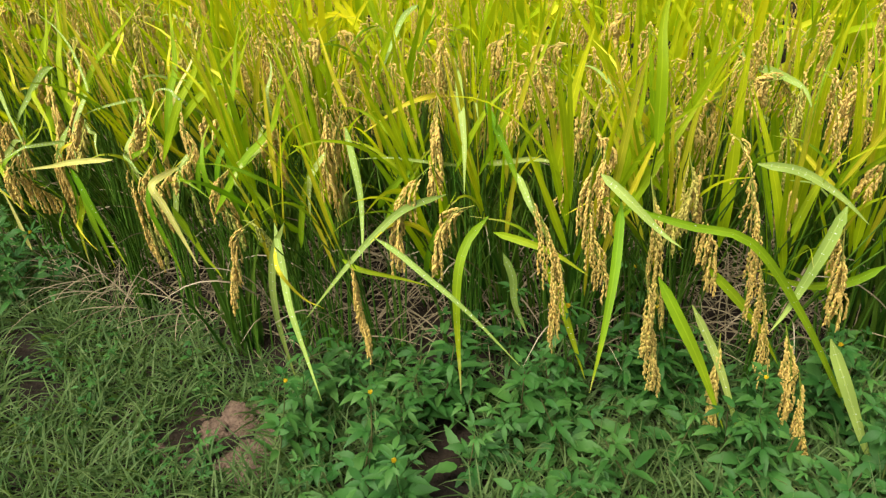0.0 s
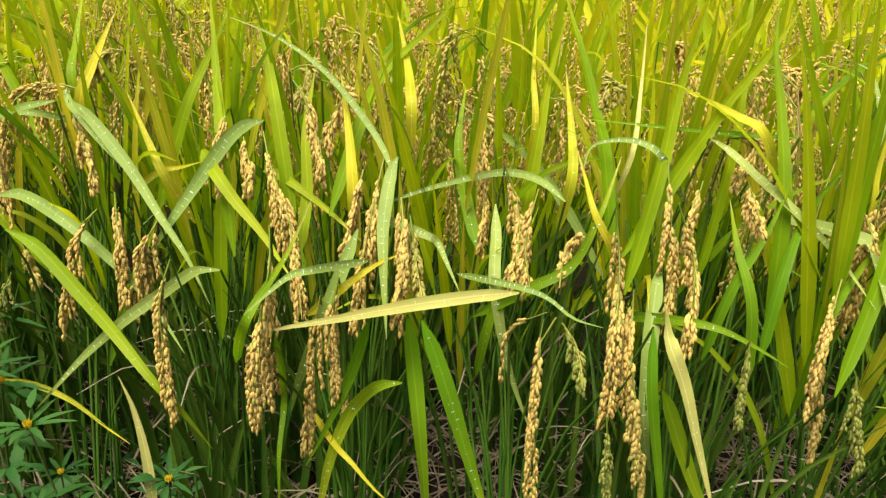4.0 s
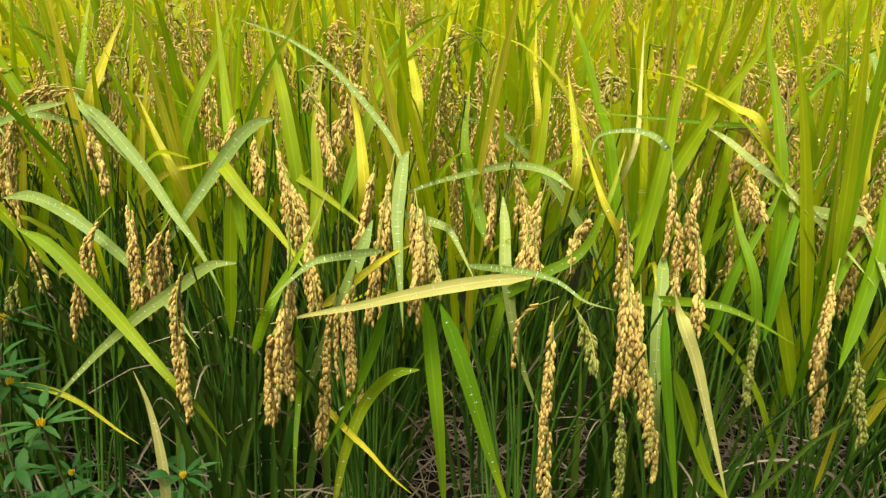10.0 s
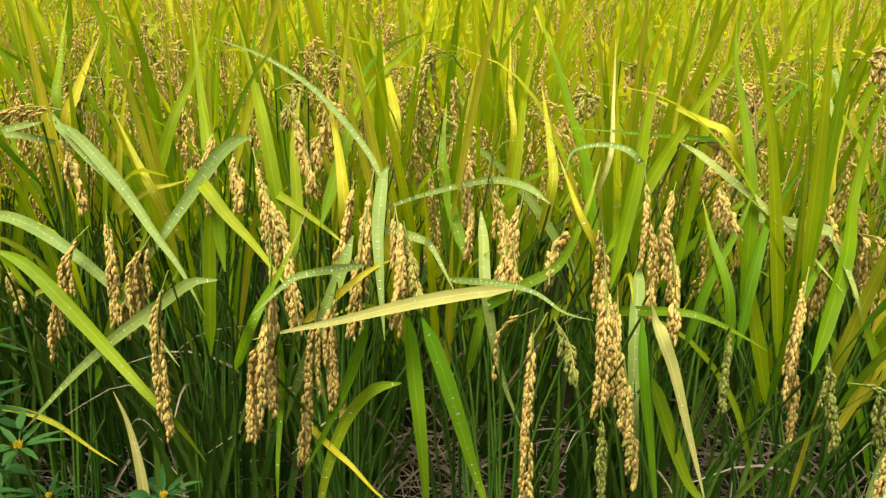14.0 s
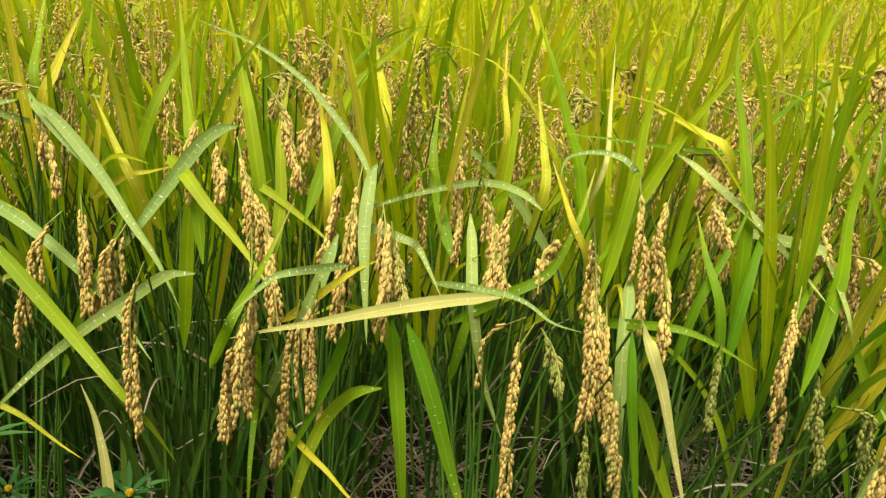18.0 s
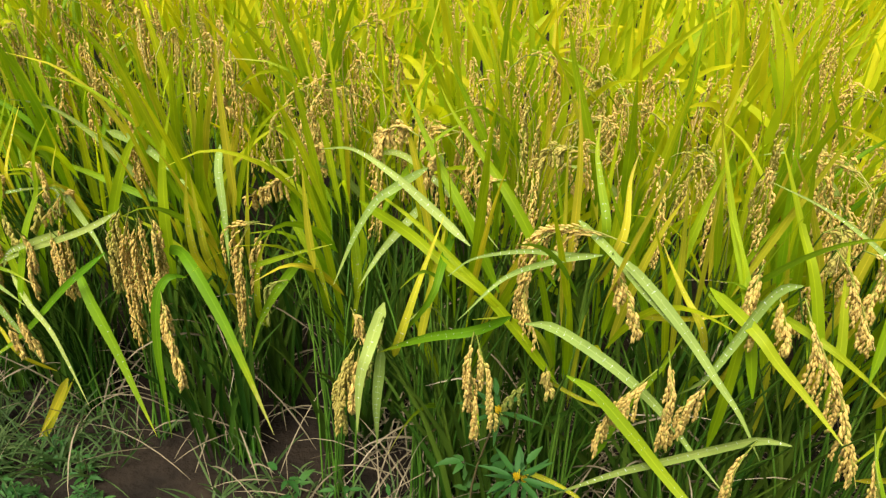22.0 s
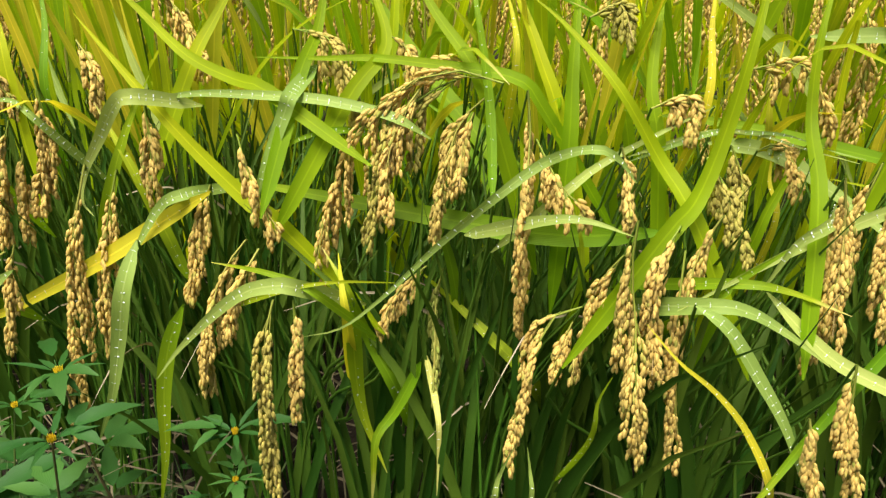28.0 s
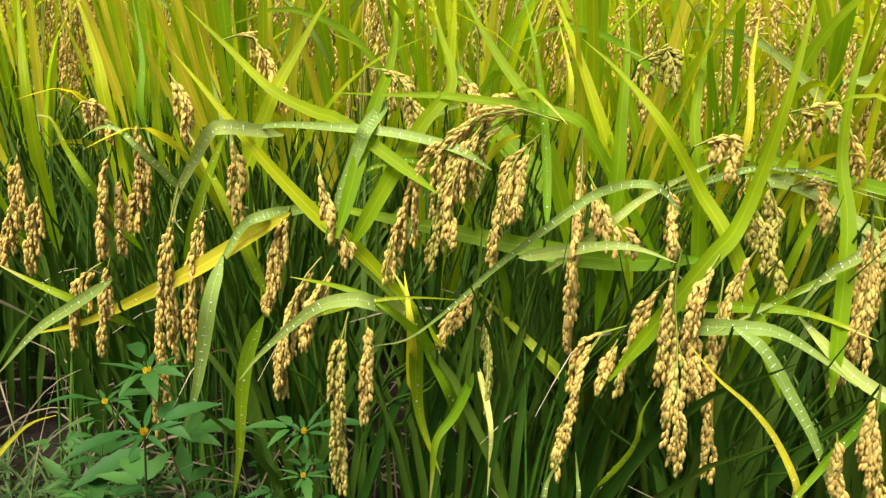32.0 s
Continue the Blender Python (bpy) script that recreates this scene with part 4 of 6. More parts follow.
ear("P", 0.0097, (-1.150, 1.658, 0.627), (-1.181, 1.674, 0.633), (-1.212, 1.661, 0.598))
ear("R", 0.0053, (-1.189, 1.539, 0.437), (-1.209, 1.549, 0.380), (-1.235, 1.553, 0.296))
frond("G", 0.0124, (-1.118, 1.547, 0.514), (-1.132, 1.514, 0.484), (-1.181, 1.534, 0.392))
tuft(-0.96)
frond("D", 0.0141, (-0.928, 1.500, 0.569), (-0.899, 1.476, 0.553), (-0.855, 1.432, 0.516), (-0.823, 1.396, 0.481), (-0.798, 1.372, 0.452), (-0.775, 1.348, 0.411))
frond("D", 0.0104, (-0.928, 1.501, 0.567), (-0.896, 1.470, 0.539), (-0.862, 1.440, 0.514), (-0.837, 1.417, 0.495))
frond("D", 0.0152, (-1.018, 1.498, 0.466), (-0.987, 1.486, 0.472), (-0.941, 1.441, 0.471), (-0.898, 1.414, 0.449), (-0.860, 1.400, 0.413), (-0.833, 1.386, 0.381), (-0.802, 1.343, 0.361))
frond("G", 0.0165, (-0.978, 1.418, 0.461), (-0.947, 1.408, 0.447), (-0.908, 1.384, 0.413), (-0.869, 1.361, 0.373), (-0.829, 1.326, 0.341), (-0.804, 1.324, 0.305), (-0.783, 1.332, 0.256))
frond("D", 0.0080, (-0.975, 1.522, 0.550), (-1.022, 1.540, 0.541), (-1.080, 1.545, 0.525), (-1.111, 1.520, 0.516))
frond("Y", 0.0148, (-0.922, 1.513, 0.565), (-0.913, 1.528, 0.592), (-0.906, 1.568, 0.622), (-0.895, 1.590, 0.649))
frond("G", 0.0126, (-0.933, 1.533, 0.585), (-0.937, 1.574, 0.615), (-0.940, 1.607, 0.641), (-0.936, 1.631, 0.676))
frond("Y", 0.0082, (-1.029, 1.455, 0.265), (-0.987, 1.439, 0.266), (-0.948, 1.425, 0.254), (-0.911, 1.410, 0.229), (-0.885, 1.397, 0.216))
frond("E", 0.0165, (-1.026, 1.620, 0.549), (-1.068, 1.673, 0.593), (-1.110, 1.718, 0.635), (-1.127, 1.742, 0.660))
frond("G", 0.0113, (-0.917, 1.465, 0.273), (-0.890, 1.471, 0.356), (-0.858, 1.469, 0.425), (-0.836, 1.475, 0.481))
frond("Y", 0.0081, (-0.949, 1.436, 0.406), (-0.924, 1.412, 0.418), (-0.899, 1.388, 0.426))
ear("P", 0.0086, (-0.910, 1.510, 0.575), (-0.954, 1.533, 0.579), (-0.993, 1.548, 0.567), (-1.011, 1.534, 0.530), (-1.019, 1.522, 0.489), (-1.000, 1.483, 0.440))
ear("P", 0.0059, (-0.928, 1.501, 0.565), (-0.919, 1.486, 0.545), (-0.903, 1.461, 0.515), (-0.898, 1.446, 0.495))
ear("P", 0.0051, (-0.884, 1.405, 0.486), (-0.903, 1.399, 0.467), (-0.923, 1.411, 0.420), (-0.939, 1.405, 0.358))
ear("R", 0.0051, (-1.012, 1.486, 0.382), (-1.028, 1.491, 0.352), (-1.039, 1.492, 0.311))
ear("P", 0.0056, (-0.990, 1.476, 0.419), (-0.987, 1.476, 0.392), (-0.980, 1.470, 0.378))
frond("D", 0.0086, (-0.940, 1.496, 0.569), (-0.987, 1.501, 0.557), (-1.044, 1.509, 0.525), (-1.098, 1.470, 0.492))
frond("E", 0.0149, (-1.040, 1.514, 0.463), (-1.091, 1.545, 0.506), (-1.151, 1.596, 0.541), (-1.221, 1.642, 0.570))
tuft(-0.80)
frond("D", 0.0165, (-0.729, 1.462, 0.559), (-0.748, 1.464, 0.554), (-0.768, 1.456, 0.538), (-0.801, 1.433, 0.494), (-0.825, 1.419, 0.461), (-0.852, 1.428, 0.422))
frond("D", 0.0137, (-0.759, 1.330, 0.456), (-0.785, 1.343, 0.449), (-0.815, 1.355, 0.424), (-0.858, 1.368, 0.388), (-0.906, 1.388, 0.340), (-0.951, 1.406, 0.289), (-0.986, 1.419, 0.248))
frond("E", 0.0165, (-0.775, 1.478, 0.523), (-0.786, 1.541, 0.582), (-0.794, 1.585, 0.637), (-0.799, 1.611, 0.671))
frond("E", 0.0165, (-0.780, 1.456, 0.441), (-0.776, 1.474, 0.499), (-0.779, 1.503, 0.554), (-0.790, 1.552, 0.593))
frond("Y", 0.0113, (-0.831, 1.452, 0.507), (-0.846, 1.473, 0.529), (-0.861, 1.495, 0.554), (-0.873, 1.508, 0.578))
frond("C", 0.0124, (-0.844, 1.318, 0.181), (-0.843, 1.318, 0.253), (-0.850, 1.323, 0.311), (-0.861, 1.326, 0.349))
frond("G", 0.0165, (-0.777, 1.437, 0.514), (-0.755, 1.412, 0.492), (-0.727, 1.384, 0.468), (-0.695, 1.335, 0.441))
frond("Y", 0.0107, (-0.840, 1.473, 0.501), (-0.815, 1.469, 0.508), (-0.794, 1.465, 0.515))
frond("E", 0.0165, (-0.828, 1.557, 0.541), (-0.808, 1.582, 0.587), (-0.788, 1.603, 0.629), (-0.778, 1.620, 0.658))
frond("G", 0.0099, (-0.745, 1.292, 0.382), (-0.721, 1.222, 0.465), (-0.696, 1.302, 0.484), (-0.674, 1.326, 0.528))
ear("P", 0.0083, (-0.729, 1.451, 0.551), (-0.720, 1.420, 0.524), (-0.705, 1.388, 0.496), (-0.694, 1.358, 0.460), (-0.687, 1.315, 0.412))
ear("P", 0.0051, (-0.871, 1.422, 0.497), (-0.866, 1.399, 0.466), (-0.867, 1.395, 0.425), (-0.864, 1.393, 0.398))
ear("P", 0.0097, (-0.827, 1.402, 0.477), (-0.843, 1.396, 0.449), (-0.856, 1.400, 0.403), (-0.861, 1.398, 0.376))
ear("P", 0.0053, (-0.800, 1.323, 0.470), (-0.812, 1.320, 0.435), (-0.814, 1.315, 0.384), (-0.814, 1.315, 0.311))
ear("P", 0.0071, (-0.766, 1.487, 0.569), (-0.778, 1.464, 0.533), (-0.770, 1.434, 0.494))
ear("P", 0.0058, (-0.751, 1.463, 0.545), (-0.743, 1.438, 0.516), (-0.745, 1.425, 0.496))
tuft(-0.64)
frond("D", 0.0145, (-0.598, 1.369, 0.551), (-0.604, 1.362, 0.539), (-0.612, 1.323, 0.506), (-0.613, 1.299, 0.477), (-0.611, 1.271, 0.415))
frond("G", 0.0165, (-0.595, 1.239, 0.456), (-0.589, 1.243, 0.404), (-0.583, 1.231, 0.341), (-0.575, 1.228, 0.253), (-0.572, 1.227, 0.221))
frond("G", 0.0165, (-0.584, 1.230, 0.457), (-0.572, 1.223, 0.426), (-0.559, 1.213, 0.387), (-0.541, 1.207, 0.327), (-0.524, 1.200, 0.274), (-0.517, 1.197, 0.251))
frond("D", 0.0073, (-0.600, 1.370, 0.528), (-0.615, 1.395, 0.558), (-0.645, 1.431, 0.592), (-0.672, 1.458, 0.615), (-0.716, 1.490, 0.638), (-0.769, 1.521, 0.653))
frond("E", 0.0165, (-0.716, 1.465, 0.559), (-0.726, 1.507, 0.601), (-0.737, 1.542, 0.643), (-0.746, 1.568, 0.675))
frond("Y", 0.0134, (-0.581, 1.460, 0.579), (-0.582, 1.512, 0.605), (-0.588, 1.537, 0.637), (-0.592, 1.552, 0.656))
frond("Y", 0.0153, (-0.639, 1.384, 0.505), (-0.642, 1.411, 0.551), (-0.648, 1.453, 0.587), (-0.652, 1.471, 0.609))
frond("G", 0.0147, (-0.597, 1.259, 0.378), (-0.621, 1.272, 0.366), (-0.645, 1.289, 0.326), (-0.664, 1.282, 0.277), (-0.676, 1.284, 0.212), (-0.680, 1.286, 0.176))
frond("Y", 0.0085, (-0.659, 1.278, 0.300), (-0.643, 1.255, 0.296), (-0.623, 1.242, 0.276), (-0.604, 1.235, 0.260))
frond("G", 0.0115, (-0.703, 1.434, 0.504), (-0.664, 1.411, 0.481), (-0.632, 1.383, 0.460))
frond("D", 0.0086, (-0.674, 1.249, 0.493), (-0.690, 1.249, 0.488), (-0.707, 1.227, 0.482), (-0.720, 1.207, 0.477))
frond("D", 0.0150, (-0.635, 1.327, 0.497), (-0.650, 1.305, 0.465), (-0.671, 1.296, 0.412), (-0.692, 1.312, 0.349), (-0.705, 1.345, 0.287))
frond("G", 0.0096, (-0.702, 1.230, 0.449), (-0.707, 1.316, 0.328), (-0.711, 1.284, 0.285), (-0.714, 1.278, 0.214))
frond("G", 0.0117, (-0.626, 1.264, 0.439), (-0.643, 1.285, 0.370), (-0.666, 1.294, 0.308), (-0.688, 1.296, 0.260))
frond("D", 0.0101, (-0.576, 1.306, 0.499), (-0.566, 1.306, 0.492), (-0.559, 1.287, 0.481), (-0.549, 1.268, 0.462))
frond("Y", 0.0101, (-0.641, 1.290, 0.463), (-0.618, 1.297, 0.476), (-0.596, 1.306, 0.482))
frond("G", 0.0140, (-0.694, 1.401, 0.436), (-0.686, 1.424, 0.495), (-0.687, 1.452, 0.553), (-0.678, 1.500, 0.607))
frond("E", 0.0157, (-0.631, 1.454, 0.563), (-0.608, 1.511, 0.599), (-0.558, 1.525, 0.644), (-0.526, 1.537, 0.678))
ear("P", 0.0054, (-0.709, 1.297, 0.513), (-0.708, 1.272, 0.481), (-0.712, 1.221, 0.454), (-0.709, 1.290, 0.367))
ear("P", 0.0047, (-0.713, 1.247, 0.457), (-0.725, 1.264, 0.409), (-0.744, 1.358, 0.285))
ear("P", 0.0064, (-0.630, 1.379, 0.535), (-0.638, 1.355, 0.506), (-0.649, 1.333, 0.472))
ear("P", 0.0079, (-0.611, 1.377, 0.546), (-0.622, 1.343, 0.510), (-0.632, 1.310, 0.468), (-0.639, 1.291, 0.414))
ear("P", 0.0063, (-0.652, 1.293, 0.465), (-0.659, 1.290, 0.415), (-0.649, 1.296, 0.322))
ear("P", 0.0059, (-0.668, 1.289, 0.450), (-0.681, 1.300, 0.362), (-0.688, 1.304, 0.272))
ear("P", 0.0064, (-0.597, 1.323, 0.528), (-0.596, 1.288, 0.503), (-0.600, 1.256, 0.469), (-0.606, 1.253, 0.444))
ear("P", 0.0050, (-0.589, 1.319, 0.512), (-0.585, 1.278, 0.480), (-0.582, 1.252, 0.465))
ear("P", 0.0046, (-0.700, 1.475, 0.598), (-0.688, 1.461, 0.583), (-0.676, 1.434, 0.554), (-0.666, 1.403, 0.522))
ear("P", 0.0058, (-0.671, 1.477, 0.597), (-0.648, 1.463, 0.591), (-0.661, 1.448, 0.565), (-0.668, 1.431, 0.540))
ear("P", 0.0071, (-0.705, 1.503, 0.601), (-0.687, 1.502, 0.607), (-0.695, 1.470, 0.572))
tuft(-0.48)
frond("C", 0.0129, (-0.502, 1.246, 0.472), (-0.538, 1.238, 0.474), (-0.577, 1.234, 0.471), (-0.612, 1.245, 0.459), (-0.654, 1.259, 0.443), (-0.693, 1.254, 0.439), (-0.724, 1.242, 0.438))
frond("D", 0.0079, (-0.500, 1.279, 0.462), (-0.475, 1.260, 0.460), (-0.455, 1.243, 0.449), (-0.431, 1.232, 0.445))
frond("D", 0.0086, (-0.452, 1.314, 0.527), (-0.468, 1.341, 0.536), (-0.490, 1.374, 0.534), (-0.521, 1.384, 0.527), (-0.581, 1.361, 0.519), (-0.634, 1.365, 0.496))
frond("D", 0.0132, (-0.503, 1.378, 0.501), (-0.506, 1.348, 0.477), (-0.512, 1.309, 0.453), (-0.503, 1.305, 0.401), (-0.489, 1.307, 0.348), (-0.466, 1.299, 0.286))
frond("G", 0.0118, (-0.403, 1.198, 0.464), (-0.406, 1.175, 0.420), (-0.393, 1.170, 0.351), (-0.382, 1.166, 0.293), (-0.376, 1.164, 0.259))
frond("E", 0.0165, (-0.410, 1.350, 0.559), (-0.410, 1.389, 0.587), (-0.417, 1.422, 0.630), (-0.428, 1.457, 0.675), (-0.431, 1.476, 0.700))
frond("Y", 0.0089, (-0.456, 1.443, 0.564), (-0.455, 1.472, 0.605), (-0.449, 1.507, 0.658))
frond("Y", 0.0124, (-0.433, 1.369, 0.531), (-0.428, 1.401, 0.562), (-0.429, 1.425, 0.596), (-0.430, 1.441, 0.619))
frond("Y", 0.0123, (-0.411, 1.289, 0.486), (-0.433, 1.287, 0.526), (-0.435, 1.325, 0.550), (-0.438, 1.344, 0.566))
frond("G", 0.0149, (-0.520, 1.368, 0.457), (-0.529, 1.403, 0.499), (-0.536, 1.423, 0.546), (-0.526, 1.464, 0.595))
frond("G", 0.0121, (-0.484, 1.281, 0.459), (-0.449, 1.283, 0.479), (-0.428, 1.287, 0.525), (-0.403, 1.323, 0.566))
frond("E", 0.0165, (-0.457, 1.427, 0.532), (-0.438, 1.475, 0.604), (-0.415, 1.511, 0.669))
frond("G", 0.0109, (-0.521, 1.326, 0.339), (-0.514, 1.310, 0.411), (-0.489, 1.322, 0.475), (-0.465, 1.356, 0.507))
ear("P", 0.0051, (-0.536, 1.430, 0.586), (-0.524, 1.424, 0.583), (-0.517, 1.404, 0.557), (-0.512, 1.393, 0.507), (-0.520, 1.354, 0.467))
ear("P", 0.0064, (-0.497, 1.373, 0.540), (-0.485, 1.366, 0.510), (-0.488, 1.328, 0.484), (-0.503, 1.295, 0.456))
ear("P", 0.0067, (-0.473, 1.331, 0.533), (-0.486, 1.310, 0.491), (-0.486, 1.278, 0.460))
ear("P", 0.0051, (-0.468, 1.248, 0.447), (-0.476, 1.255, 0.446), (-0.480, 1.247, 0.408), (-0.480, 1.242, 0.353), (-0.476, 1.241, 0.290), (-0.471, 1.239, 0.228))
ear("P", 0.0072, (-0.421, 1.269, 0.538), (-0.413, 1.265, 0.491), (-0.427, 1.214, 0.457), (-0.428, 1.206, 0.419), (-0.430, 1.198, 0.377))
ear("P", 0.0043, (-0.418, 1.189, 0.429), (-0.409, 1.182, 0.378), (-0.395, 1.184, 0.311))
ear("R", 0.0034, (-0.434, 1.189, 0.386), (-0.424, 1.192, 0.325), (-0.422, 1.192, 0.272))
ear("R", 0.0039, (-0.462, 1.249, 0.441), (-0.449, 1.242, 0.421), (-0.445, 1.219, 0.392))
ear("P", 0.0050, (-0.462, 1.269, 0.464), (-0.456, 1.287, 0.483), (-0.445, 1.290, 0.509))
tuft(-0.32)
frond("D", 0.0165, (-0.363, 1.299, 0.472), (-0.379, 1.259, 0.443), (-0.387, 1.231, 0.391), (-0.388, 1.219, 0.351), (-0.360, 1.238, 0.258))
frond("C", 0.0156, (-0.374, 1.251, 0.458), (-0.394, 1.186, 0.460), (-0.379, 1.178, 0.423), (-0.362, 1.172, 0.371), (-0.346, 1.166, 0.323), (-0.335, 1.162, 0.289))
frond("G", 0.0165, (-0.383, 1.205, 0.401), (-0.357, 1.202, 0.337), (-0.337, 1.195, 0.292), (-0.319, 1.189, 0.269), (-0.307, 1.184, 0.247))
frond("D", 0.0082, (-0.371, 1.312, 0.569), (-0.389, 1.324, 0.579), (-0.412, 1.332, 0.578), (-0.429, 1.333, 0.571), (-0.437, 1.321, 0.554))
frond("E", 0.0165, (-0.373, 1.306, 0.557), (-0.352, 1.347, 0.596), (-0.337, 1.370, 0.638), (-0.322, 1.383, 0.682), (-0.312, 1.396, 0.706))
frond("E", 0.0165, (-0.344, 1.323, 0.560), (-0.316, 1.351, 0.579), (-0.298, 1.356, 0.609), (-0.267, 1.365, 0.644), (-0.240, 1.379, 0.678), (-0.227, 1.387, 0.697))
frond("Y", 0.0126, (-0.275, 1.326, 0.587), (-0.290, 1.345, 0.596), (-0.319, 1.358, 0.609), (-0.341, 1.370, 0.617))
frond("G", 0.0053, (-0.245, 1.318, 0.585), (-0.293, 1.354, 0.579), (-0.367, 1.352, 0.586), (-0.425, 1.385, 0.584))
frond("C", 0.0065, (-0.391, 1.333, 0.563), (-0.370, 1.389, 0.609), (-0.358, 1.429, 0.667))
frond("G", 0.0109, (-0.368, 1.234, 0.450), (-0.345, 1.212, 0.455), (-0.319, 1.202, 0.446), (-0.286, 1.189, 0.429))
frond("E", 0.0143, (-0.289, 1.350, 0.551), (-0.271, 1.384, 0.609), (-0.249, 1.424, 0.667))
frond("E", 0.0165, (-0.267, 1.283, 0.534), (-0.260, 1.327, 0.599), (-0.259, 1.363, 0.654), (-0.251, 1.387, 0.692))
frond("G", 0.0129, (-0.302, 1.219, 0.394), (-0.309, 1.227, 0.467), (-0.315, 1.258, 0.507), (-0.309, 1.297, 0.535))
frond("G", 0.0118, (-0.338, 1.237, 0.408), (-0.323, 1.240, 0.472), (-0.291, 1.259, 0.517), (-0.267, 1.278, 0.556))
ear("P", 0.0050, (-0.391, 1.280, 0.456), (-0.407, 1.223, 0.419), (-0.398, 1.205, 0.347))
ear("P", 0.0061, (-0.365, 1.310, 0.564), (-0.365, 1.287, 0.524), (-0.355, 1.284, 0.470), (-0.372, 1.250, 0.445))
ear("P", 0.0058, (-0.363, 1.279, 0.537), (-0.344, 1.273, 0.491), (-0.362, 1.220, 0.462), (-0.365, 1.212, 0.434))
ear("R", 0.0033, (-0.324, 1.191, 0.454), (-0.322, 1.191, 0.423), (-0.319, 1.190, 0.376))
ear("P", 0.0040, (-0.289, 1.309, 0.547), (-0.294, 1.278, 0.536), (-0.292, 1.257, 0.512))
ear("P", 0.0066, (-0.376, 1.388, 0.603), (-0.393, 1.406, 0.616), (-0.406, 1.394, 0.592))
ear("P", 0.0058, (-0.291, 1.355, 0.574), (-0.271, 1.342, 0.575), (-0.295, 1.324, 0.537))
ear("P", 0.0047, (-0.325, 1.321, 0.544), (-0.339, 1.304, 0.512), (-0.339, 1.303, 0.479))
frond("D", 0.0091, (-0.317, 1.340, 0.578), (-0.302, 1.335, 0.570), (-0.286, 1.298, 0.554), (-0.265, 1.269, 0.536), (-0.227, 1.254, 0.501), (-0.231, 1.183, 0.485))
ear("R", 0.0039, (-0.249, 1.161, 0.439), (-0.237, 1.160, 0.399), (-0.225, 1.155, 0.352))
frond("G", 0.0126, (-0.293, 1.223, 0.414), (-0.280, 1.239, 0.486), (-0.249, 1.274, 0.528), (-0.215, 1.280, 0.581))
frond("G", 0.0127, (-0.253, 1.222, 0.351), (-0.253, 1.208, 0.454), (-0.212, 1.239, 0.494), (-0.163, 1.268, 0.527))
tuft(-0.16)
frond("D", 0.0165, (-0.140, 1.155, 0.412), (-0.177, 1.153, 0.329), (-0.190, 1.141, 0.201), (-0.182, 1.141, 0.008))
ear("P", 0.0194, (-0.082, 1.304, 0.569), (-0.078, 1.249, 0.503), (-0.060, 1.182, 0.446))
frond("D", 0.0165, (-0.204, 1.266, 0.511), (-0.197, 1.258, 0.507), (-0.215, 1.210, 0.500), (-0.224, 1.175, 0.484), (-0.211, 1.175, 0.456))
ear("P", 0.0051, (-0.231, 1.232, 0.493), (-0.265, 1.185, 0.471), (-0.254, 1.192, 0.417), (-0.246, 1.189, 0.343))
ear("R", 0.0051, (-0.223, 1.163, 0.408), (-0.199, 1.157, 0.404), (-0.170, 1.163, 0.356), (-0.160, 1.154, 0.313))
frond("E", 0.0165, (-0.216, 1.207, 0.502), (-0.176, 1.264, 0.540), (-0.154, 1.288, 0.600), (-0.118, 1.320, 0.653))
frond("D", 0.0104, (-0.187, 1.295, 0.588), (-0.181, 1.314, 0.616), (-0.184, 1.331, 0.641), (-0.198, 1.337, 0.649))
frond("Y", 0.0122, (-0.182, 1.288, 0.516), (-0.177, 1.299, 0.564), (-0.146, 1.336, 0.618))
ear("P", 0.0074, (-0.132, 1.353, 0.657), (-0.107, 1.358, 0.665), (-0.106, 1.337, 0.634))
ear("P", 0.0048, (-0.207, 1.280, 0.545), (-0.190, 1.282, 0.527), (-0.198, 1.236, 0.501))
ear("P", 0.0047, (-0.172, 1.251, 0.511), (-0.168, 1.226, 0.514), (-0.166, 1.202, 0.496))
tuft(-0.12)
frond("D", 0.0174, (-0.062, 1.326, 0.513), (-0.039, 1.278, 0.485), (-0.018, 1.231, 0.433), (-0.006, 1.182, 0.393), (0.002, 1.133, 0.356))
frond("D", 0.0174, (-0.167, 1.173, 0.397), (-0.145, 1.123, 0.343), (-0.123, 1.073, 0.286), (-0.089, 1.025, 0.216), (-0.055, 0.976, 0.160))
frond("D", 0.0129, (-0.092, 1.202, 0.482), (-0.103, 1.201, 0.440), (-0.110, 1.200, 0.384))
frond("Y", 0.0084, (-0.125, 1.068, 0.373), (-0.095, 1.072, 0.314), (-0.062, 1.076, 0.289))
frond("Y", 0.0107, (-0.071, 1.374, 0.521), (-0.099, 1.396, 0.601), (-0.121, 1.418, 0.677))
frond("E", 0.0192, (-0.112, 1.470, 0.500), (-0.164, 1.463, 0.619), (-0.212, 1.458, 0.716))
frond("E", 0.0246, (-0.175, 1.512, 0.565), (-0.180, 1.511, 0.638), (-0.175, 1.512, 0.716))
frond("G", 0.0186, (-0.171, 1.193, 0.398), (-0.193, 1.190, 0.443), (-0.214, 1.187, 0.486))
frond("G", 0.0145, (-0.142, 1.206, 0.318), (-0.117, 1.209, 0.433), (-0.079, 1.214, 0.535))
ear("P", 0.0187, (-0.087, 1.393, 0.521), (-0.088, 1.346, 0.484), (-0.088, 1.299, 0.436), (-0.062, 1.256, 0.366))
ear("P", 0.0069, (-0.178, 1.132, 0.435), (-0.205, 1.112, 0.417), (-0.227, 1.092, 0.342), (-0.233, 1.075, 0.274))
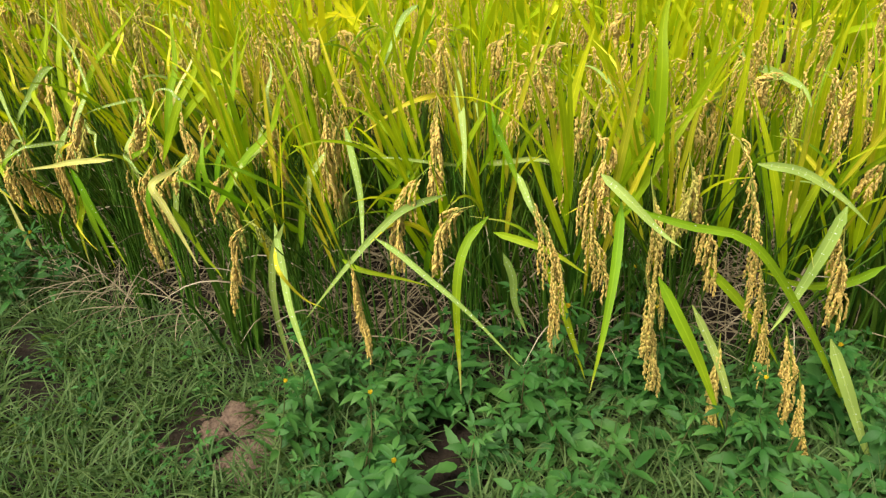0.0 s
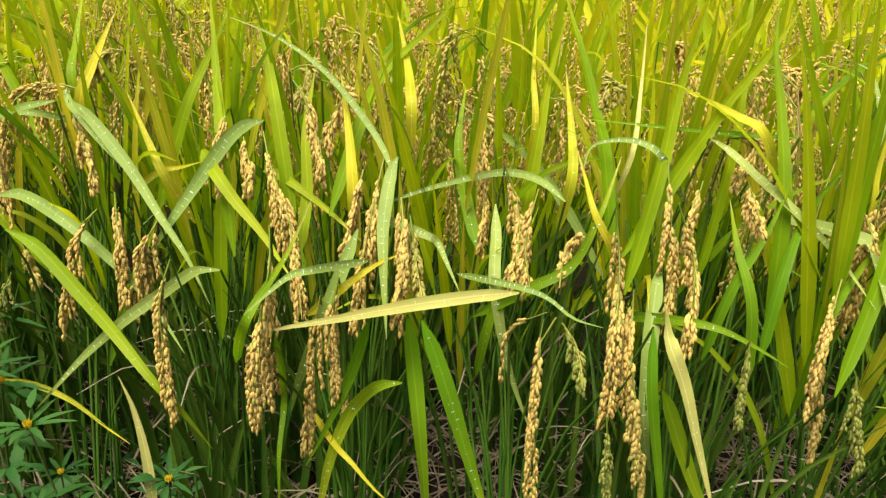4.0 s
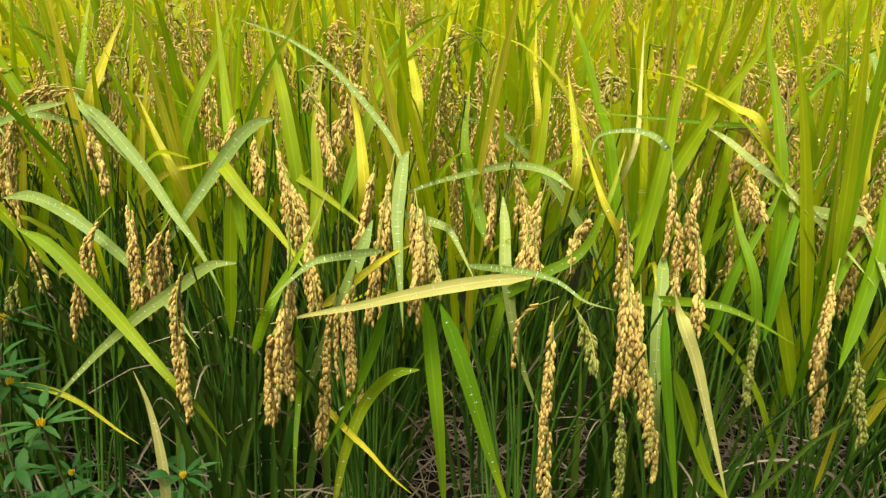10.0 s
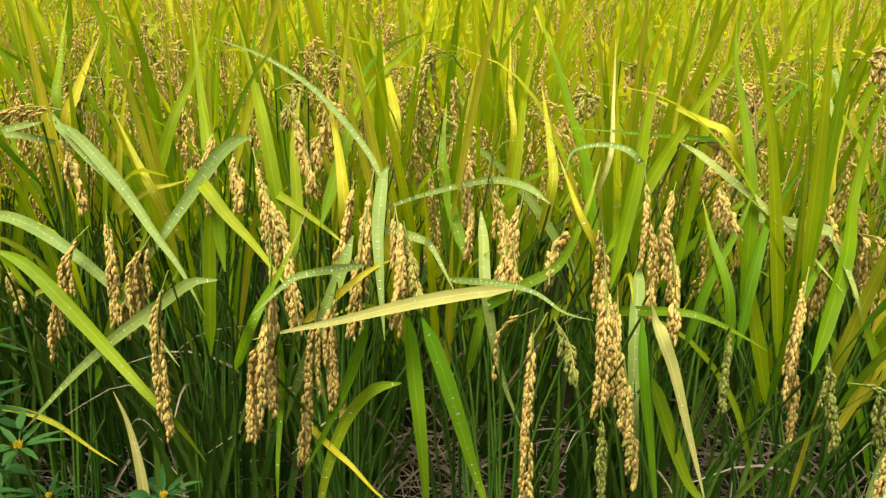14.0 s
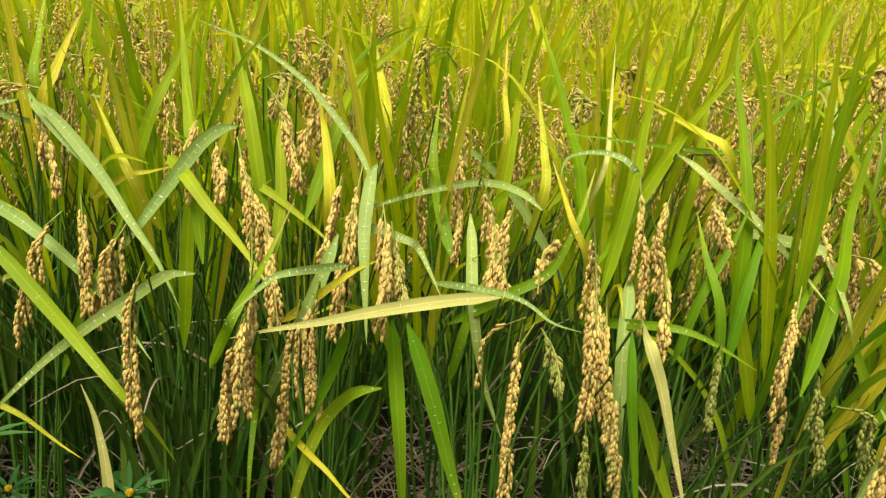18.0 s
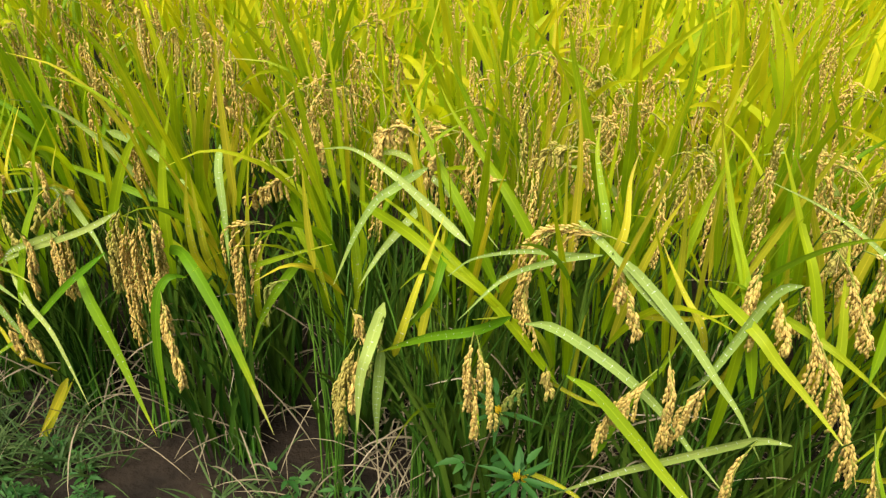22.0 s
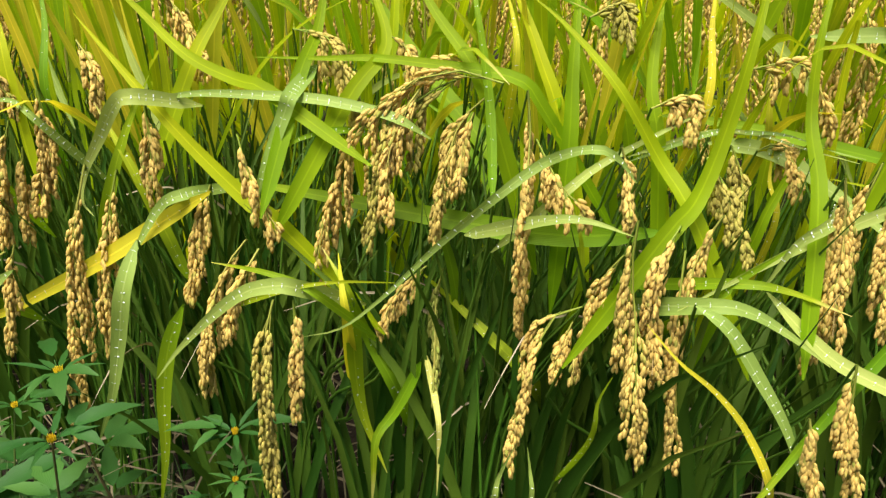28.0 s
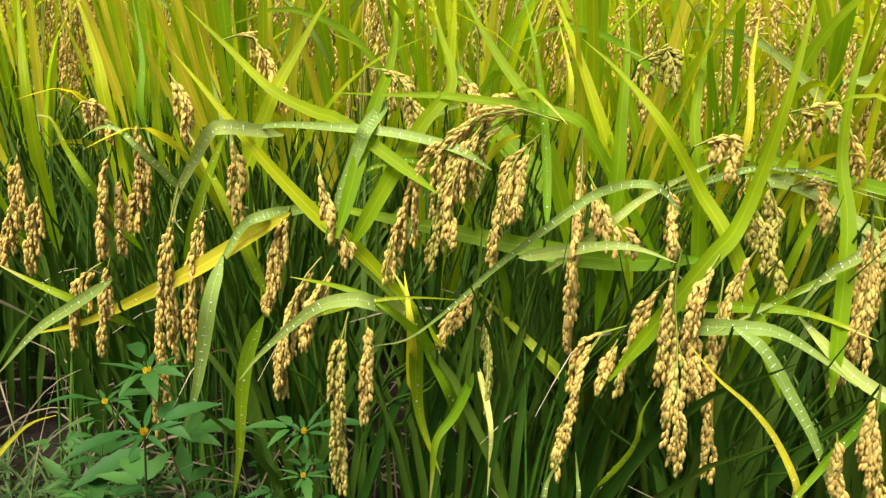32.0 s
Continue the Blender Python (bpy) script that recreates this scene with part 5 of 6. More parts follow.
ear("P", 0.0109, (-0.179, 1.282, 0.550), (-0.180, 1.281, 0.488), (-0.186, 1.281, 0.410))
ear("P", 0.0151, (-0.279, 1.600, 0.622), (-0.249, 1.603, 0.610), (-0.243, 1.604, 0.566))
ear("P", 0.0126, (-0.151, 1.565, 0.585), (-0.120, 1.569, 0.595), (-0.101, 1.571, 0.551))
tuft(0.00)
frond("D", 0.0117, (0.049, 1.079, 0.446), (0.092, 1.049, 0.444), (0.146, 1.021, 0.418), (0.208, 0.993, 0.382), (0.295, 0.968, 0.294))
frond("D", 0.0150, (0.000, 1.583, 0.621), (-0.012, 1.532, 0.592), (-0.032, 1.479, 0.541))
frond("G", 0.0110, (0.014, 1.085, 0.374), (0.080, 1.093, 0.354), (0.131, 1.099, 0.335))
frond("E", 0.0208, (-0.042, 1.478, 0.531), (-0.004, 1.483, 0.624), (0.031, 1.487, 0.709))
frond("G", 0.0157, (0.030, 1.237, 0.431), (0.080, 1.243, 0.483), (0.128, 1.248, 0.532))
frond("G", 0.0145, (0.022, 1.236, 0.375), (0.065, 1.241, 0.441), (0.104, 1.246, 0.513))
ear("P", 0.0101, (0.008, 1.054, 0.428), (0.012, 1.054, 0.340), (0.019, 1.055, 0.197))
ear("P", 0.0116, (-0.000, 1.433, 0.523), (0.028, 1.436, 0.538), (0.057, 1.440, 0.527))
ear("R", 0.0107, (-0.031, 1.229, 0.444), (-0.049, 1.227, 0.423), (-0.059, 1.226, 0.378))
tuft(0.16)
frond("D", 0.0148, (0.145, 1.200, 0.457), (0.083, 1.150, 0.457), (0.037, 1.102, 0.430), (-0.000, 1.055, 0.400), (-0.065, 1.005, 0.327))
frond("G", 0.0188, (0.218, 1.189, 0.424), (0.185, 1.142, 0.395), (0.173, 1.097, 0.322), (0.178, 1.054, 0.126))
frond("G", 0.0160, (0.226, 1.190, 0.390), (0.279, 1.170, 0.389), (0.334, 1.150, 0.382), (0.392, 1.130, 0.354))
frond("D", 0.0163, (0.137, 1.419, 0.586), (0.150, 1.354, 0.560), (0.165, 1.289, 0.508), (0.172, 1.224, 0.443))
frond("Y", 0.0119, (0.085, 1.373, 0.553), (0.041, 1.348, 0.545), (0.006, 1.324, 0.527), (-0.023, 1.300, 0.514))
frond("D", 0.0070, (0.110, 1.246, 0.492), (0.046, 1.238, 0.503), (-0.014, 1.231, 0.502))
frond("G", 0.0145, (0.202, 1.307, 0.578), (0.230, 1.277, 0.528), (0.260, 1.248, 0.467), (0.289, 1.218, 0.416))
frond("Y", 0.0158, (0.124, 1.448, 0.519), (0.097, 1.445, 0.573), (0.067, 1.441, 0.624))
frond("E", 0.0171, (0.230, 1.361, 0.519), (0.279, 1.416, 0.591), (0.316, 1.471, 0.682))
frond("E", 0.0158, (0.172, 1.454, 0.507), (0.192, 1.456, 0.600), (0.207, 1.458, 0.704))
frond("G", 0.0133, (0.098, 1.215, 0.302), (0.121, 1.218, 0.373), (0.159, 1.222, 0.449))
ear("P", 0.0145, (0.125, 1.278, 0.592), (0.124, 1.251, 0.540), (0.123, 1.224, 0.477), (0.124, 1.198, 0.454))
ear("P", 0.0150, (0.124, 1.198, 0.515), (0.089, 1.167, 0.486), (0.072, 1.138, 0.434), (0.071, 1.112, 0.353))
ear("P", 0.0136, (0.195, 1.186, 0.446), (0.165, 1.163, 0.447), (0.142, 1.140, 0.416), (0.134, 1.119, 0.345))
ear("P", 0.0135, (0.224, 1.460, 0.638), (0.203, 1.457, 0.619), (0.196, 1.457, 0.559))
ear("P", 0.0111, (0.108, 1.396, 0.616), (0.119, 1.397, 0.587), (0.130, 1.399, 0.546))
tuft(0.32)
frond("D", 0.0165, (0.248, 1.143, 0.382), (0.263, 1.145, 0.330), (0.267, 1.145, 0.270), (0.292, 1.148, 0.185))
frond("G", 0.0173, (0.314, 1.171, 0.351), (0.345, 1.158, 0.276), (0.368, 1.144, 0.203), (0.396, 1.130, 0.111))
frond("D", 0.0123, (0.241, 1.312, 0.460), (0.294, 1.318, 0.463), (0.361, 1.326, 0.439))
frond("D", 0.0135, (0.294, 1.118, 0.504), (0.321, 1.102, 0.460), (0.353, 1.085, 0.393))
frond("E", 0.0255, (0.342, 1.324, 0.544), (0.358, 1.351, 0.616), (0.381, 1.379, 0.694))
frond("E", 0.0193, (0.394, 1.480, 0.593), (0.354, 1.476, 0.662), (0.317, 1.471, 0.727))
ear("P", 0.0129, (0.293, 1.068, 0.573), (0.315, 1.058, 0.515), (0.337, 1.048, 0.447), (0.341, 1.036, 0.330), (0.345, 1.024, 0.286))
ear("P", 0.0152, (0.366, 1.217, 0.589), (0.352, 1.215, 0.562), (0.340, 1.214, 0.544))
ear("P", 0.0138, (0.384, 1.219, 0.580), (0.409, 1.222, 0.551), (0.418, 1.223, 0.512))
ear("P", 0.0178, (0.270, 1.455, 0.592), (0.289, 1.458, 0.551), (0.315, 1.461, 0.502))
ear("P", 0.0156, (0.342, 1.464, 0.619), (0.289, 1.458, 0.616), (0.256, 1.454, 0.593))
tuft(0.48)
frond("G", 0.0183, (0.434, 1.125, 0.507), (0.428, 1.034, 0.447), (0.415, 0.943, 0.398), (0.400, 0.851, 0.374))
frond("D", 0.0174, (0.400, 1.131, 0.552), (0.436, 1.102, 0.534), (0.488, 1.075, 0.493), (0.522, 1.046, 0.482))
frond("Y", 0.0155, (0.513, 1.395, 0.456), (0.453, 1.337, 0.560), (0.400, 1.281, 0.653))
frond("E", 0.0243, (0.482, 1.241, 0.667), (0.481, 1.291, 0.725), (0.495, 1.342, 0.783))
frond("E", 0.0184, (0.488, 1.242, 0.503), (0.531, 1.297, 0.548), (0.577, 1.352, 0.613))
frond("E", 0.0181, (0.445, 1.286, 0.491), (0.462, 1.313, 0.583), (0.466, 1.339, 0.661))
ear("P", 0.0218, (0.400, 1.151, 0.587), (0.387, 1.132, 0.546), (0.388, 1.115, 0.473), (0.409, 1.100, 0.395), (0.431, 1.085, 0.345))
ear("P", 0.0148, (0.407, 1.152, 0.592), (0.402, 1.131, 0.529), (0.417, 1.113, 0.456))
ear("P", 0.0154, (0.479, 1.190, 0.514), (0.487, 1.168, 0.467), (0.497, 1.146, 0.380), (0.513, 1.125, 0.263))
ear("P", 0.0123, (0.466, 0.969, 0.498), (0.477, 0.970, 0.435), (0.487, 0.971, 0.361), (0.505, 0.974, 0.256))
ear("P", 0.0157, (0.527, 1.346, 0.553), (0.551, 1.349, 0.527), (0.569, 1.351, 0.496))
ear("P", 0.0135, (0.438, 1.436, 0.689), (0.413, 1.433, 0.672), (0.412, 1.432, 0.635))
tuft(0.64)
ear("P", 0.0175, (0.570, 1.201, 0.445), (0.589, 1.204, 0.369), (0.600, 1.205, 0.287))
tuft(0.52)
frond("G", 0.0165, (0.435, 1.130, 0.496), (0.537, 1.115, 0.475), (0.628, 1.105, 0.457), (0.727, 1.105, 0.319), (0.837, 1.105, 0.124), (0.935, 1.105, 0.020))
tuft(0.40)
frond("E", 0.0178, (0.445, 1.336, 0.495), (0.372, 1.378, 0.560), (0.325, 1.422, 0.603))
tuft(0.56)
frond("D", 0.0163, (0.630, 1.179, 0.550), (0.694, 1.173, 0.542), (0.756, 1.167, 0.504), (0.804, 1.160, 0.461))
frond("G", 0.0241, (0.502, 1.123, 0.367), (0.537, 1.094, 0.311), (0.581, 1.066, 0.229), (0.630, 1.039, 0.114))
frond("D", 0.0164, (0.559, 1.110, 0.323), (0.610, 1.090, 0.222), (0.651, 1.068, 0.112), (0.691, 1.046, 0.020))
frond("G", 0.0198, (0.587, 1.203, 0.334), (0.673, 1.189, 0.240), (0.735, 1.171, 0.141))
frond("E", 0.0264, (0.621, 1.307, 0.429), (0.621, 1.343, 0.572), (0.629, 1.379, 0.711))
frond("E", 0.0223, (0.574, 1.402, 0.486), (0.556, 1.400, 0.626), (0.552, 1.399, 0.722))
frond("Y", 0.0112, (0.508, 1.294, 0.510), (0.490, 1.292, 0.553), (0.472, 1.290, 0.594))
ear("P", 0.0135, (0.612, 1.156, 0.568), (0.633, 1.144, 0.502), (0.652, 1.131, 0.406), (0.685, 1.120, 0.252), (0.701, 1.107, 0.174))
ear("P", 0.0152, (0.535, 1.217, 0.544), (0.545, 1.202, 0.492), (0.523, 1.182, 0.438), (0.514, 1.165, 0.394))
ear("P", 0.0123, (0.610, 1.106, 0.270), (0.611, 1.081, 0.176), (0.616, 1.057, 0.076))
ear("P", 0.0137, (0.557, 1.230, 0.517), (0.560, 1.230, 0.453), (0.561, 1.230, 0.408))
tuft(0.72)
frond("D", 0.0236, (0.763, 1.155, 0.497), (0.741, 1.132, 0.434), (0.706, 1.108, 0.339), (0.677, 1.084, 0.297))
frond("D", 0.0248, (0.774, 1.096, 0.284), (0.814, 1.074, 0.196), (0.861, 1.053, 0.088), (0.896, 1.031, 0.020))
frond("D", 0.0177, (0.694, 1.366, 0.603), (0.718, 1.344, 0.593), (0.732, 1.321, 0.565))
frond("E", 0.0229, (0.760, 1.374, 0.429), (0.758, 1.374, 0.570), (0.763, 1.375, 0.704))
frond("E", 0.0205, (0.702, 1.267, 0.402), (0.670, 1.303, 0.511), (0.631, 1.339, 0.614))
frond("G", 0.0171, (0.714, 1.219, 0.391), (0.732, 1.221, 0.478), (0.764, 1.225, 0.558))
ear("P", 0.0177, (0.760, 1.134, 0.476), (0.775, 1.136, 0.390), (0.795, 1.138, 0.284))
ear("P", 0.0125, (0.708, 1.118, 0.294), (0.728, 1.095, 0.216), (0.738, 1.072, 0.091))
ear("P", 0.0119, (0.734, 1.071, 0.228), (0.762, 1.064, 0.103), (0.782, 1.057, 0.020))
ear("P", 0.0206, (0.685, 1.365, 0.603), (0.655, 1.362, 0.594), (0.646, 1.360, 0.543))
ear("P", 0.0147, (0.725, 1.290, 0.445), (0.715, 1.289, 0.400), (0.717, 1.289, 0.365))
tuft(0.88)
frond("G", 0.0196, (0.879, 1.238, 0.329), (0.819, 1.215, 0.307), (0.742, 1.189, 0.316), (0.668, 1.163, 0.360))
frond("Y", 0.0154, (0.801, 1.329, 0.413), (0.748, 1.348, 0.467), (0.701, 1.367, 0.514))
frond("E", 0.0197, (0.834, 1.283, 0.455), (0.837, 1.333, 0.562), (0.832, 1.383, 0.655))
ear("P", 0.0207, (0.801, 1.329, 0.621), (0.785, 1.327, 0.564), (0.770, 1.325, 0.513))
ear("P", 0.0185, (0.837, 1.263, 0.519), (0.821, 1.262, 0.489), (0.819, 1.261, 0.446))


# ---- the field behind ----
def many_blades(heap, base, way, lean, length, droop, width, n, r, fold=0.3):
    """Many leaf blades at once, each rising from its base and bending over."""
    count = len(base)
    v = np.linspace(0, 1, n)
    rise = lean[:, None] + droop[:, None] * v[None] ** 1.6
    step = (length / (n - 1))[:, None]
    flat, tall = np.sin(rise) * step, np.cos(rise) * step
    flat, tall = np.cumsum(flat, 1) - flat[:, :1], np.cumsum(tall, 1) - tall[:, :1]
    c = np.stack([base[:, :1] + np.cos(way)[:, None] * flat, base[:, 1:2] + np.sin(way)[:, None] * flat, base[:, 2:] + tall], -1)
    tangent = unit(np.gradient(c, axis=1))
    face = np.stack([r.normal(0, 0.6, count), -np.ones(count), r.uniform(0.2, 1.0, count)], -1)[:, None]
    side = unit(np.cross(tangent, np.broadcast_to(face, tangent.shape)))
    up = np.cross(side, tangent)
    w = (profile(v, 0.5)[None] * width[:, None] / 2)[..., None] + 0.0002
    verts = np.stack([c - side * w + up * w * fold, c, c + side * w + up * w * fold], 2).reshape(-1, 3)
    uv = np.tile(np.stack([np.tile([0, 0.5, 1], n), np.repeat(v, 3)], 1), (count, 1))
    k = (np.arange(count) * n * 3)[:, None, None] + (np.arange(n - 1) * 3)[None, :, None]
    faces = np.concatenate([(k + [0, 1, 4, 3]).reshape(-1, 4), (k + [1, 2, 5, 4]).reshape(-1, 4)])
    heap.add(verts, faces, uv)


def ear_kinds(r, shape, branches, per):
    """A few ears, each hanging over +x from a neck at the origin."""
    out = []
    for k in range(6):
        reach, drop = r.uniform(0.05, 0.09), r.uniform(0.05, 0.11)
        pts = [(0, 0, 0), (reach * 0.45, 0, 0.028), (reach, 0, 0.005), (reach * 1.4, 0, -drop)]
        _, seed = panicle_parts(pts, r, branches, per, 0.0070, 0.013, shape, stalks=False)
        out.append((np.concatenate(seed.v), np.concatenate(seed.f)))
    return out


def field(name, spots, r, leaves, segments, ears, label, low=0.06, tall=(0.20, 0.33), wide=(0.011, 0.018)):
    spots = np.array(spots)
    at = np.repeat(spots, leaves, 0)
    count = len(at)
    way = r.uniform(0, 2 * math.pi, count)
    z = 0.47 - (0.47 - low) * r.random(count) ** 1.8
    base = np.stack([at[:, 0] + 0.045 * np.cos(way), at[:, 1] + 0.045 * np.sin(way), z], -1)
    bent = r.random(count) < 0.24
    lean = np.where(bent, r.uniform(0.25, 0.75, count), np.abs(r.normal(0, 0.27, count)))
    droop = np.where(bent, r.uniform(0.8, 2.0, count), r.uniform(0.0, 0.5, count))
    heap = Heap()
    many_blades(heap, base, way, lean, r.uniform(*tall, count), droop, r.uniform(*wide, count), segments, r)
    ob = new(name, heap.mesh(name, M_FIELD))
    tagged(ob, label, "rice field", kind="stuff")
    if ears:
        kinds, seed = ear_kinds(r, GRAIN_ROUGH, 10, 13), Heap()
        for x, y in np.repeat(spots, ears, 0):
            verts, tris = kinds[int(r.integers(0, 6))]
            a = r.uniform(0, 6.28)
            turned = np.stack([verts[:, 0] * math.cos(a) - verts[:, 1] * math.sin(a), verts[:, 0] * math.sin(a) + verts[:, 1] * math.cos(a), verts[:, 2]], -1)
            seed.add(turned + (x + r.normal(0, 0.04), y + r.normal(0, 0.04), r.uniform(0.53, 0.68)), tris)
        tagged(new("rice_ears", seed.mesh("rice_ears", M_GRAIN_FAR)), "golden ripening rice ears among the field leaves", "rice ears", kind="stuff")


def spread_spots(d0, d1, step, r):
    out = []
    for d in np.arange(d0, d1, step):
        for x in np.arange(-3.2 - 0.8 * d, 1.4 + 0.8 * d, step):
            px = x + r.normal(0, step * 0.2)
            out.append((px, edge(min(max(px, -4), 2.5)) + d + r.normal(0, step * 0.2)))
    return out


r = np.random.default_rng(21)
field("rice_leaves", spread_spots(0.58, 1.6, 0.15, r), r, 24, 8, 2, "dense yellow-green rice leaves just inside the field")
field("rice_leaves", spread_spots(1.6, 4.0, 0.21, r), r, 22, 6, 0, "dense yellow-green rice leaves further into the field", 0.1)
field("rice_leaves", spread_spots(4.0, 11, 0.42, r), r, 26, 5, 0, "yellow-green rice leaves far into the field", 0.2, wide=(0.014, 0.022))
field("rice_leaves", spread_spots(11, 42, 1.3, r), r, 40, 4, 0, "yellow-green rice leaves at the end of the field", 0.2, wide=(0.05, 0.08))


def straw_litter():
    """Dead leaves, and stalks coloured dark for canopy shade, low between the plants of the edge."""
    r = np.random.default_rng(31)
    n = 2500
    x = r.uniform(-3.3, 1.3, n)
    x = np.where((x < -1.2) & (r.random(n) < 0.55), x + 2.1, x)
    base = np.stack([x, edge(x) + np.where(x < -1.2, -0.02, np.where(x < -0.6, 0.02, 0.07)) + r.uniform(0.0, 0.40, n), r.uniform(0.0, 0.06, n)], -1)
    h = Heap()
    many_blades(h, base, r.uniform(0, 6.28, n), r.uniform(0.4, 1.3, n), r.uniform(0.08, 0.24, n), r.uniform(0.2, 1.8, n), r.uniform(0.0012, 0.0032, n), 7, r)
    tagged(new("dead_leaves", h.mesh("dead_leaves", M_STRAW)), "dry brown and straw-coloured dead leaves between the stems", "dead leaves", kind="stuff")
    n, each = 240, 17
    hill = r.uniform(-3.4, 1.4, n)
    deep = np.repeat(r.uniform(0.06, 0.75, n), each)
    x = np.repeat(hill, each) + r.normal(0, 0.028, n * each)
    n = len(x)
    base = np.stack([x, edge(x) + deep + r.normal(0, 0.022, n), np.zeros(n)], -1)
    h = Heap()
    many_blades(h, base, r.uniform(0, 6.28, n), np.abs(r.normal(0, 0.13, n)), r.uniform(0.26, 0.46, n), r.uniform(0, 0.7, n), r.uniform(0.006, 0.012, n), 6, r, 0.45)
    tagged(new("rice_stems", h.mesh("rice_stems", M_STEM_SHADE)), "crowded rice stems and lower leaves, green darkened for canopy shade", "rice stems", kind="stuff")


straw_litter()


# ---- the bank: herbs with yellow flower heads, grass, clods ----
def herb_leaf(heap, base, way, length, width, droop, teeth=5):
    """A pointed, toothed leaf with a folded midrib."""
    n = 2 * teeth + 1
    v = np.linspace(0, 1, n)
    outline = np.sin(np.pi * v**0.72) ** 0.9 * (1 - 0.25 * v)
    outline = outline * np.where(np.arange(n) % 2 == 1, 1.0, 0.84)
    outline[0], outline[-1] = 0.06, 0.01
    rise = way[2] - droop * v
    flat = np.stack([np.cos(way[0]) * np.cos(rise), np.sin(way[0]) * np.cos(rise), np.sin(rise)], -1)
    c = np.array(base) + np.cumsum(flat, 0) * (length / n)
    side = np.array((-math.sin(way[0]), math.cos(way[0]), way[1]))
    up = np.cross(flat, side)
    w = (outline * width / 2)[:, None]
    verts = np.stack([c - side * w + up * w * 0.3, c, c + side * w + up * w * 0.3], 1).reshape(-1, 3)
    k = np.arange(n - 1)[:, None] * 3
    heap.add(verts, np.concatenate([k + [0, 1, 4, 3], k + [1, 2, 5, 4]]), np.stack([np.tile([0, 0.5, 1], n), np.repeat(v, 3)], 1))


def build_herb(r, height, pairs, flowers, large=1.0):
    herb = new("weed")
    top = np.array((r.normal(0, 0.03), r.normal(0, 0.03), height))
    h = Heap()
    line = rod(h, [(0, 0, 0), top * 0.5 + (r.normal(0, 0.01), r.normal(0, 0.01), 0), top], 0.0016, 0.0009, 10, 5)
    part("stem", h.mesh("stem", M_WEEDSTEM), herb)
    turn = r.uniform(0, 6.28)
    for k in range(pairs):
        s = 0.25 + 0.75 * k / max(1, pairs - 1)
        place = line[int(s * 9)]
        turn += 1.57 + r.normal(0, 0.3)
        size = r.uniform(0.042, 0.078) * (1.15 - 0.45 * s) * large
        for flip in (0, math.pi):
            a = turn + flip + r.normal(0, 0.15)
            leaflet = Heap()
            rod(leaflet, [place, place + np.array((math.cos(a), math.sin(a), 0.5)) * 0.012], 0.0006, 0.0005, 3, 4)
            tip = place + np.array((math.cos(a), math.sin(a), 0.5)) * 0.012
            herb_leaf(leaflet, tip, (a, r.normal(0, 0.25), r.uniform(0.0, 0.55)), size, size * r.uniform(0.28, 0.40), r.uniform(0.3, 1.1))
            if r.random() < 0.5:
                for b in (-0.9, 0.9):
                    herb_leaf(leaflet, tip, (a + b, r.normal(0, 0.2), r.uniform(0.0, 0.4)), size * 0.6, size * 0.24, r.uniform(0.2, 0.8), 4)
            part("leaf", leaflet.mesh("leaf", M_WEED), herb)
    if flowers:
        bracts, disc = Heap(), Heap()
        for k in range(8):
            a = k * 0.785 + r.normal(0, 0.1)
            herb_leaf(bracts, top, (a, 0.0, r.uniform(-0.1, 0.4)), r.uniform(0.022, 0.036) * (1.2 if large != 1 else 1), 0.0065, 0.25, 3)
        for k in range(22):
            a, d = k * 2.4, 0.0030 * math.sqrt(k / 22)
            rod(disc, [top + (d * math.cos(a), d * math.sin(a), 0), top + (1.25 * d * math.cos(a), 1.25 * d * math.sin(a), 0.0045)], 0.0006, 0.0004, 3, 4)
        head = part("flower_head", bracts.mesh("flower_head", M_WEED), herb, "ring of narrow green bracts")
        part("disc", disc.mesh("disc", M_PETAL), head, "yellow-orange floret disc")
    return tagged(herb, "low green herb with toothed leaves and a small yellow flower head" if flowers else "low green herb with toothed pointed leaves on the bank", "weed", "weeds on the bank")


herbs = [build_herb(np.random.default_rng(300 + k), h, p, f) for k, (h, p, f) in enumerate([(0.17, 6, 0), (0.20, 7, 1), (0.13, 5, 0), (0.22, 7, 1), (0.10, 5, 0)])]
herbs += [build_herb(np.random.default_rng(320 + k), 0.24, 4, 1, big) for k, big in enumerate((1.25, 0.75))]
herb_used = set()


def place_herb(k, x, y, r, scale=1.0):
    m = pose(x, y, ground_at(x, y) - 0.003, r.normal(0, 8), r.normal(0, 8), r.uniform(0, 360)) @ Matrix.Scale(scale, 4)
    if k in herb_used:
        copy_thing(herbs[k], m)
    else:
        herb_used.add(k)
        herbs[k].matrix_basis = m


r = np.random.default_rng(41)
# a dense patch where the walk begins, a second one along the rest of the bank, thinner
for k in range(105):
    x = r.uniform(-0.14, 0.95)
    place_herb(int(r.choice(5, p=(0.3, 0.06, 0.3, 0.06, 0.28))), x, r.uniform(0.80, 1.24) + 0.12 * max(0, x), r, r.uniform(0.8, 1.25))
for k in range(16):
    x = r.uniform(-1.35, -0.85)
    place_herb(int(r.choice(5, p=(0.3, 0.06, 0.3, 0.06, 0.28))), x, edge(x) + r.uniform(-0.2, 0.1), r, r.uniform(0.7, 1.1))
for k in range(26):
    x = r.uniform(-2.7, -1.95)
    place_herb(int(r.choice(5, p=(0.3, 0.06, 0.3, 0.06, 0.28))), x, edge(x) - 0.02 - abs(r.normal(0, 0.16)), r, r.uniform(0.5, 0.9))
